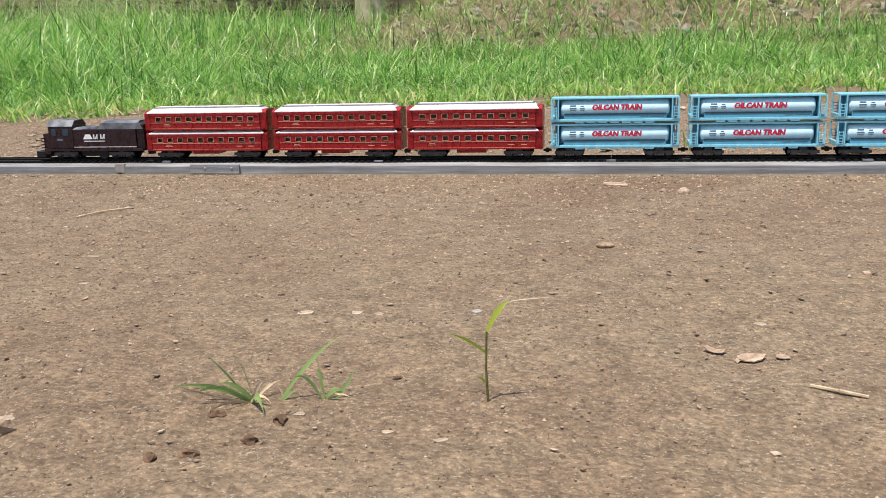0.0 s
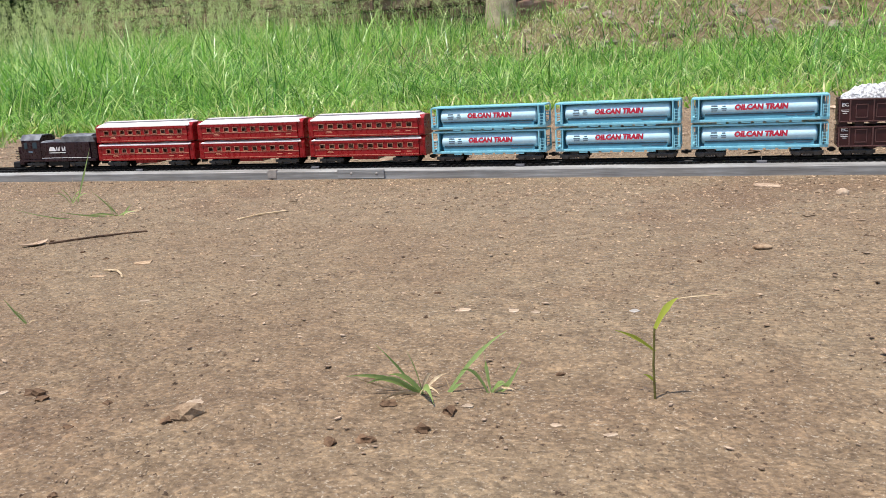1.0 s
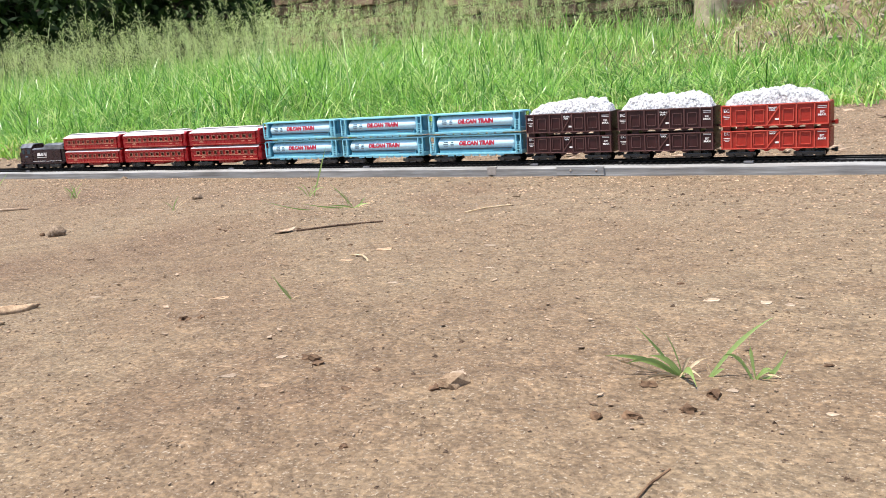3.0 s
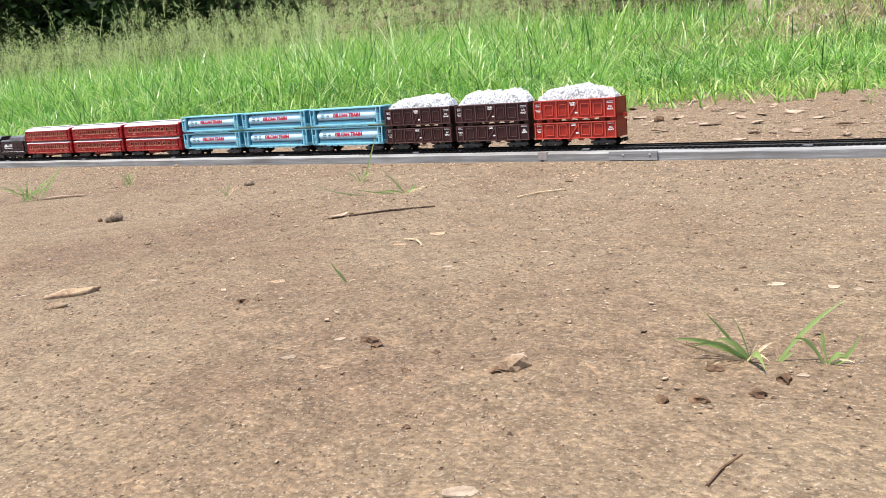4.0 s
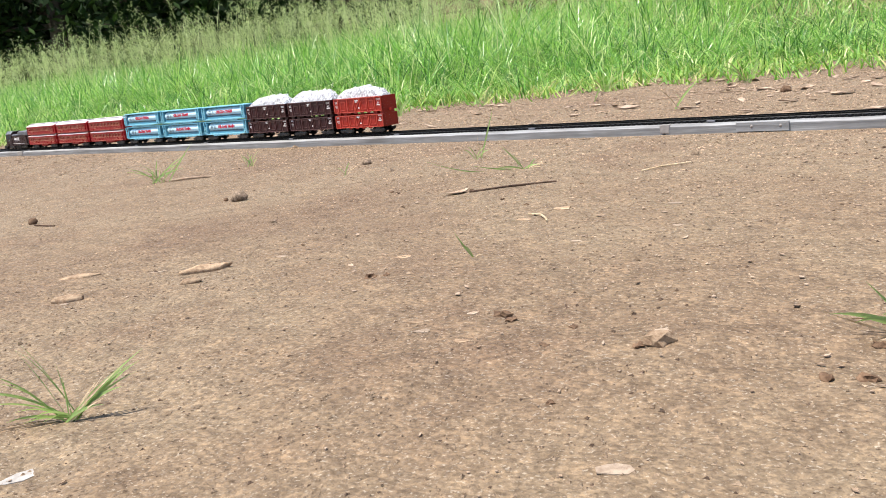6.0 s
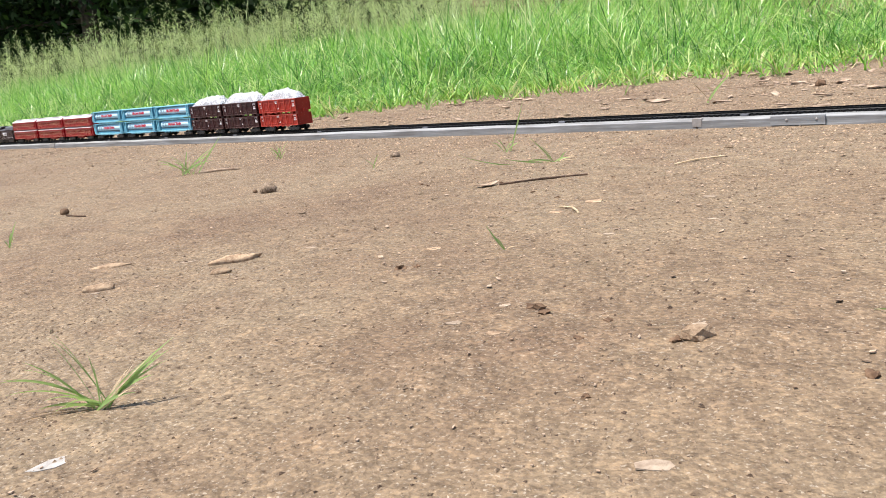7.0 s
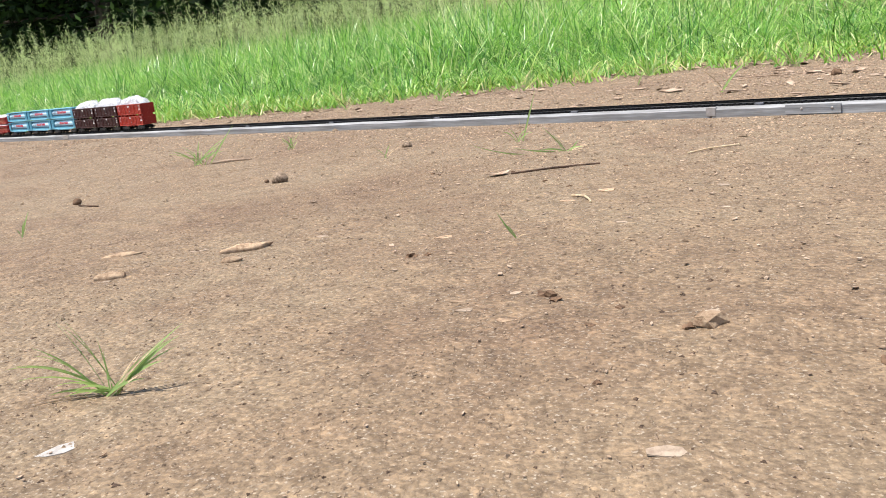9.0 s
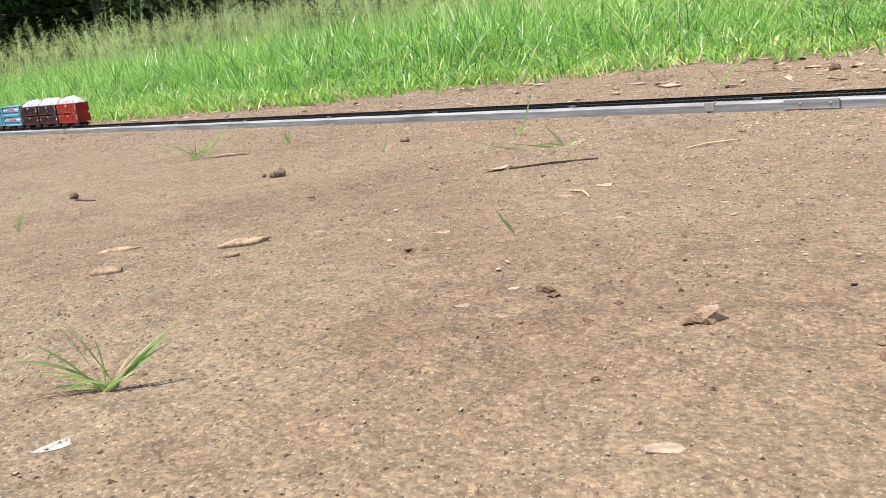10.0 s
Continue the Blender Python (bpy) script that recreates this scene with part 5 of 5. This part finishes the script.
for k, (x, y, n, big) in enumerate(((-0.81, 0.67, 12, 1.5), (-0.145, 0.33, 4, 1.3), (-0.93, 0.52, 10, 1.2), (-0.55, 0.80, 10, 1.4), (-0.25, 0.86, 12, 1.5), (0.10, 0.98, 12, 1.4), (-1.15, 0.42, 9, 1.2), (-1.5, 0.36, 9, 1.3), (-0.42, 0.55, 5, 0.9), (0.25, 0.75, 6, 0.9), (0.66, 0.21, 9, 0.8))):
    rg = random.Random(90 + k)
    tuft("grass_clump", "sparse yellowing grass clump behind the track", (x, y), 30,
         [(rg.uniform(-0.035, 0.035) * big, rg.uniform(-0.03, 0.03) * big, rg.uniform(0.010, 0.042) * big, 0.006, rg.random() < 0.35) for _ in range(n)], 0.0030, 0.008)


# ---------------------------------------------------------------- stones, clods, chips, sticks
def lump(name, label, category, at, size, turn, mat, seed, sink=0.25, rough=0.35, group="", tip=0.0, angular=False):
    """Rough stone or clod with size (length, depth, height), bedded in the soil."""
    bm = bmesh.new()
    bmesh.ops.create_icosphere(bm, subdivisions=2 if angular else 3, radius=0.5)
    off = Vector((seed * 3.7, seed * 1.3, 0))
    for v in bm.verts:
        n = noise.noise(v.co * 3.0 + off) * rough + noise.noise(v.co * 8 + off) * rough * 0.4
        v.co = v.co * (1 + n)
        v.co.z = max(v.co.z, -0.35)
        v.co = Vector((v.co.x * size[0], v.co.y * size[1], v.co.z * size[2]))
    ob = part(name, bm, mat, None)
    if not angular:
        smooth(ob)
    ob.matrix_world = pose(at[0], at[1], gz(*at) + size[2] * (0.35 - sink * 0.5), tip, 0, turn)
    return tagged(ob, label, category, group)


S, C = "stones on the soil", "clods on the soil"
lump("stone", "angular brown stone, a dark clod beside it for its hollow", "stone", (0.338, -0.671), (0.0125, 0.0092, 0.0072), 40, M_STONE, 1, 0.35, 0.75, S, 12, True)
lump("stone", "rounded brown pebble near the batten", "stone", (-0.303, -0.202), (0.0130, 0.0110, 0.0100), 10, M_PEBBLE, 2, 0.3, 0.15, S)
lump("stone", "rounded grey-brown pebble on soil", "stone", (-0.252, -0.434), (0.0170, 0.0130, 0.0135), 50, M_PEBBLE, 3, 0.25, 0.22, S)
lump("stone", "small dark rounded pebble on soil", "stone", (-0.271, -0.437), (0.0050, 0.0045, 0.0050), 0, M_DARKSTONE, 4, 0.3, 0.2, S)
lump("stone", "small dark rounded pebble on soil", "stone", (-0.402, -0.579), (0.0105, 0.0085, 0.0085), 0, M_DARKSTONE, 5, 0.25, 0.25, S)
lump("stone", "long flat buff stone bedded in soil", "stone", (0.000, -0.649), (0.0330, 0.0095, 0.0075), 62, M_STONE, 6, 0.55, 0.35, S)
lump("stone", "flat buff stone bedded in soil", "stone", (0.019, -0.672), (0.0130, 0.0070, 0.0050), 50, M_STONE, 7, 0.5, 0.25, S)
lump("stone", "flat buff stone bedded in soil", "stone", (-0.027, -0.729), (0.0190, 0.0095, 0.0070), 52, M_STONE, 8, 0.5, 0.25, S)
lump("stone", "long flat buff stone level with soil", "stone", (-0.085, -0.692), (0.0260, 0.0080, 0.0040), 58, M_STONE, 9, 0.8, 0.25, S)
lump("stone", "rounded pale brown pebble on soil", "stone", (0.622, -0.118), (0.0110, 0.0090, 0.0080), 10, M_PALE, 10, 0.3, 0.2, S)
lump("stone", "dark stone among dead leaves behind the track", "stone", (-0.053, 0.540), (0.0170, 0.0150, 0.0140), 10, M_DARKSTONE, 11, 0.2, 0.3, S)
lump("stone", "small brown pebble on soil", "stone", (0.553, -0.345), (0.0120, 0.0090, 0.0046), 20, M_STONE, 12, 0.3, 0.3, S)
# flat dark clods standing in for shaded pits, the shade in their colour
for k, (x, y, w) in enumerate(((0.256, -0.662, 0.013), (0.264, -0.668, 0.008), (0.137, -0.630, 0.012), (0.144, -0.624, 0.007), (0.432, -0.664, 0.009), (0.415, -0.676, 0.011), (0.403, -0.680, 0.009), (0.294, -0.664, 0.006), (0.297, -0.690, 0.006), (0.330, -0.735, 0.005), (0.436, -0.645, 0.010), (0.410, -0.642, 0.009), (0.060, -0.402, 0.006), (0.000, -0.368, 0.006), (-0.070, -0.390, 0.007), (-0.082, -0.385, 0.006), (0.100, -0.425, 0.006), (0.090, -0.33, 0.006), (0.516, -0.396, 0.006), (0.376, -0.483, 0.005), (0.47, -0.60, 0.005), (0.3325, -0.6765, 0.0075))):
    lump("clod", "small soil clod darkened like a shaded pit", "clod", (x, y), (w * 0.70, w * 0.55, w * 0.34), k * 47, M_DARKSTONE, 20 + k, 0.55, 0.95, C, 0.0, True)


def flake(name, label, category, at, size, turn, mat, seed, curl=0.15, group=""):
    """Thin curled piece with a ragged outline and real thickness."""
    rng = random.Random(seed)
    bm = bmesh.new()
    n = 8
    rim = []
    for i in range(n):
        a = i / n * 6.28319
        r = 0.5 * rng.uniform(0.62, 1.12)
        rim.append((math.cos(a) * r * size[0], math.sin(a) * r * size[1]))
    t = min(size) * 0.035 + 0.00015
    layers = []
    for z in (0, t):
        ring = [bm.verts.new((x, y, z + curl * (x * x / size[0] + y * y / size[1]) * 1.2)) for x, y in rim]
        mid = bm.verts.new((0, 0, z))
        layers.append((ring, mid))
    for i in range(n):
        j = (i + 1) % n
        (r0, m0), (r1, m1) = layers
        bm.faces.new((r0[j], r0[i], m0))
        bm.faces.new((r1[i], r1[j], m1))
        bm.faces.new((r0[i], r0[j], r1[j], r1[i]))
    ob = part(name, bm, mat, None)
    ob.matrix_world = pose(at[0], at[1], gz(*at) + (0.0004 if curl > 0.15 else -0.0001), rng.uniform(-2, 4), rng.uniform(-3, 3), turn)
    return tagged(ob, label, category, group)


F, D = "chips on the soil", "dead leaves"
for k, (x, y, l, w, turn, mat, label) in enumerate((
        (0.236, -0.695, 0.0100, 0.0070, 20, M_PALE, "flat pale stone chip on soil"), (0.222, -0.684, 0.0090, 0.0050, 40, M_STONE, "flat brown chip on soil"),
        (0.374, -0.768, 0.0115, 0.0085, 20, M_PALE, "pale angular chip lying on soil"), (0.205, -0.861, 0.0165, 0.0075, 80, M_WHITECHIP, "whitish flat splinter lying on soil"),
        (0.489, -0.502, 0.0070, 0.0060, 0, M_WHITECHIP, "whitish flat chip on soil"), (0.626, -0.512, 0.0070, 0.0060, 0, M_PALE, "flat pale stone chip on soil"),
        (0.334, -0.659, 0.0090, 0.0070, 30, M_PALE, "flat pale stone chip on soil"), (0.403, -0.521, 0.0110, 0.0060, 10, M_PALE, "flat pale stone chip on soil"),
        (0.429, -0.515, 0.0070, 0.0070, 10, M_PALE, "flat pale stone chip on soil"), (0.440, -0.513, 0.0060, 0.0050, 10, M_PALE, "flat pale stone chip on soil"),
        (0.240, -0.665, 0.0080, 0.0050, 60, M_PALE, "flat pale stone chip on soil"), (0.262, -0.700, 0.0075, 0.0045, 20, M_STONE, "flat brown chip on soil"),
        (0.115, -0.580, 0.0120, 0.0070, 30, M_STONE, "flat brown chip on soil"), (0.205, -0.520, 0.0090, 0.0060, 30, M_PALE, "flat pale stone chip on soil"),
        (0.130, -0.470, 0.0130, 0.0070, 30, M_STONE, "flat brown chip on soil"), (0.135, -0.430, 0.0180, 0.0120, 30, M_STONE, "flat grey-brown chip on soil"),
        (0.210, -0.40, 0.0110, 0.0060, 10, M_PALE, "flat pale stone chip on soil"), (0.245, -0.467, 0.0080, 0.0050, 10, M_PALE, "flat pale stone chip on soil"),
        (0.442, -0.640, 0.0060, 0.0040, 0, M_PALE, "flat pale stone chip on soil"), (0.498, -0.655, 0.0060, 0.0040, 30, M_PALE, "flat pale stone chip on soil"),
        (0.478, -0.650, 0.0050, 0.0035, 0, M_PALE, "flat pale stone chip on soil"), (-0.020, -0.735, 0.0080, 0.0040, 40, M_PALE, "flat pale stone chip on soil"),
        (-0.04, -0.66, 0.0150, 0.0060, 60, M_PALE, "flat pale stone chip on soil"), (0.02, -0.60, 0.0100, 0.0050, 40, M_PALE, "flat pale stone chip on soil"))):
    flake("stone_chip", label, "chip", (x, y), (l, w), turn, mat, 200 + k, 0.03, F)
for k, (x, y, l, w, turn, curl) in enumerate(((-0.002, -0.385, 0.026, 0.015, 70, 0.35), (0.561, -0.079, 0.030, 0.024, 0, 0.03), (0.614, -0.560, 0.0140, 0.0100, 20, 0.3), (0.601, -0.553, 0.0110, 0.0060, -20, 0.5), (0.628, -0.557, 0.0080, 0.0060, 10, 0.4),
                                            (-0.111, 0.595, 0.038, 0.021, 20, 0.4), (-0.028, 0.566, 0.032, 0.018, 60, 0.6), (-0.36, 0.45, 0.035, 0.02, 30, 0.4), (-0.70, 0.60, 0.035, 0.021, 80, 0.4), (-0.62, 0.42, 0.03, 0.02, 10, 0.5), (0.05, 0.62, 0.028, 0.021, 130, 0.4), (0.22, 0.50, 0.035, 0.02, 10, 0.4), (-0.22, 0.70, 0.035, 0.014, 40, 0.5), (-0.95, 0.62, 0.028, 0.021, 70, 0.4), (0.45, 0.85, 0.035, 0.021, 20, 0.5), (0.7, 0.9, 0.035, 0.021, 100, 0.5))):
    flake("dead_leaf", "curled dry tan dead leaf on bare soil", "leaf", (x, y), (l, w), turn, M_DEADLEAF, 300 + k, curl, D)


def stick(name, label, pts, r, mat, group="sticks on the soil"):
    bm = bmesh.new()
    ps = [Vector((x, y, gz(x, y) + r * 0.8 + h)) for x, y, h in pts]
    for a, b in zip(ps, ps[1:]):
        rod(bm, a, b, r, r * 0.85, 7)
    return tagged(part(name, bm, mat, None), label, "stick", group)


stick("stick", "thin dark straight stick on soil", [(0.008, -0.381, 0), (0.032, -0.353, 0.0), (0.060, -0.323, 0)], 0.0010, M_STICK)
stick("stick", "pale dry straw stalk on soil", [(0.109, -0.260, 0), (0.121, -0.243, 0.001), (0.137, -0.219, 0.0002)], 0.0008, M_STRAW)
stick("stick", "short dark twig on soil", [(0.4365, -0.735, 0), (0.4375, -0.726, 0.0004), (0.4405, -0.714, 0)], 0.00045, M_DARKSTONE)
stick("stick", "pale dry twig on soil", [(0.632, -0.591, 0), (0.641, -0.597, 0.0008), (0.651, -0.599, 0)], 0.0008, M_STRAW)
stick("stick", "pale forked twig on soil", [(0.124, -0.456, 0), (0.136, -0.458, 0.0010), (0.144, -0.464, 0.0006), (0.150, -0.471, 0)], 0.0008, M_STRAW)
stick("stick", "thin dark twig beside a pebble", [(-0.388, -0.584, 0), (-0.372, -0.583, 0.0005), (-0.354, -0.580, 0)], 0.0008, M_STICK)
stick("stick", "pale root across the bare soil behind the track", [(-0.30, 0.52, 0), (-0.20, 0.55, 0.002), (-0.08, 0.62, 0)], 0.0010, M_DEADLEAF)
stick("stick", "reddish twig near a grass clump", [(-0.535, -0.335, 0), (-0.515, -0.322, 0.001), (-0.49, -0.305, 0)], 0.0016, M_DEADLEAF)


def build_litter():
    """Pale flakes, straws and specks scattered over the soil."""
    rng = np.random.default_rng(61)
    vs, fs = [], []
    for q in range(2600):
        near = rng.random() < 0.66
        if near:
            x, y = rng.uniform(-0.15, 0.75), -0.9 + 0.85 * rng.random() ** 1.3
            s = (0.0005 + 0.0016 * rng.random() ** 3) * (0.5 + 0.5 * float(ease(-0.8, -0.5, y)))
        else:
            x, y = rng.uniform(-2.2, 1.3), rng.uniform(0.08, 1.2)
            s = 0.003 + 0.010 * rng.random() ** 2
        if -0.008 < y < 0.06:
            continue
        z = gz(x, y)
        a = rng.random() * 6.28
        u = np.array((math.cos(a), math.sin(a), rng.normal(0, 0.12))) * s * (0.8 + 0.9 * rng.random())
        v = np.array((-math.sin(a), math.cos(a), rng.normal(0, 0.12))) * s * (0.5 + 0.5 * rng.random())
        c = np.array((x, y, z + 0.0003 + s * 0.15))
        k = len(vs)
        t = np.array((0, 0, 0.0003 + 0.12 * s))
        for w in (0, 1):
            vs += [tuple(c - u + t * w), tuple(c + v * rng.uniform(0.6, 1.2) + t * w), tuple(c + u + t * w), tuple(c - v * rng.uniform(0.6, 1.2) + t * w)]
        fs += [(k + 3, k + 2, k + 1, k), (k + 4, k + 5, k + 6, k + 7)] + [(k + i, k + (i + 1) % 4, k + 4 + (i + 1) % 4, k + 4 + i) for i in range(4)]
    ob = quick("soil_litter", vs, fs, M_DEADLEAF)
    tagged(ob, "pale flakes and bits of straw scattered on soil", "litter", kind="stuff")


build_litter()


# ---------------------------------------------------------------- movement
REAR = ((0, 1.2590), (0.5, 1.116), (1, 0.968), (1.5, 0.824), (2, 0.680), (2.5, 0.533), (4, 0.094), (4.5, -0.048), (5, -0.190), (5.5, -0.334), (7, -0.758), (7.5, -0.904), (8, -1.050), (8.5, -1.204), (9, -1.354), (9.5, -1.509), (10, -1.664))


def motions():
    for thing, centre, height in TRAIN:
        walk(thing, [(t, pose(rear + centre, TRACK_Y, RAIL_Z + height)) for t, rear in REAR])


motions()
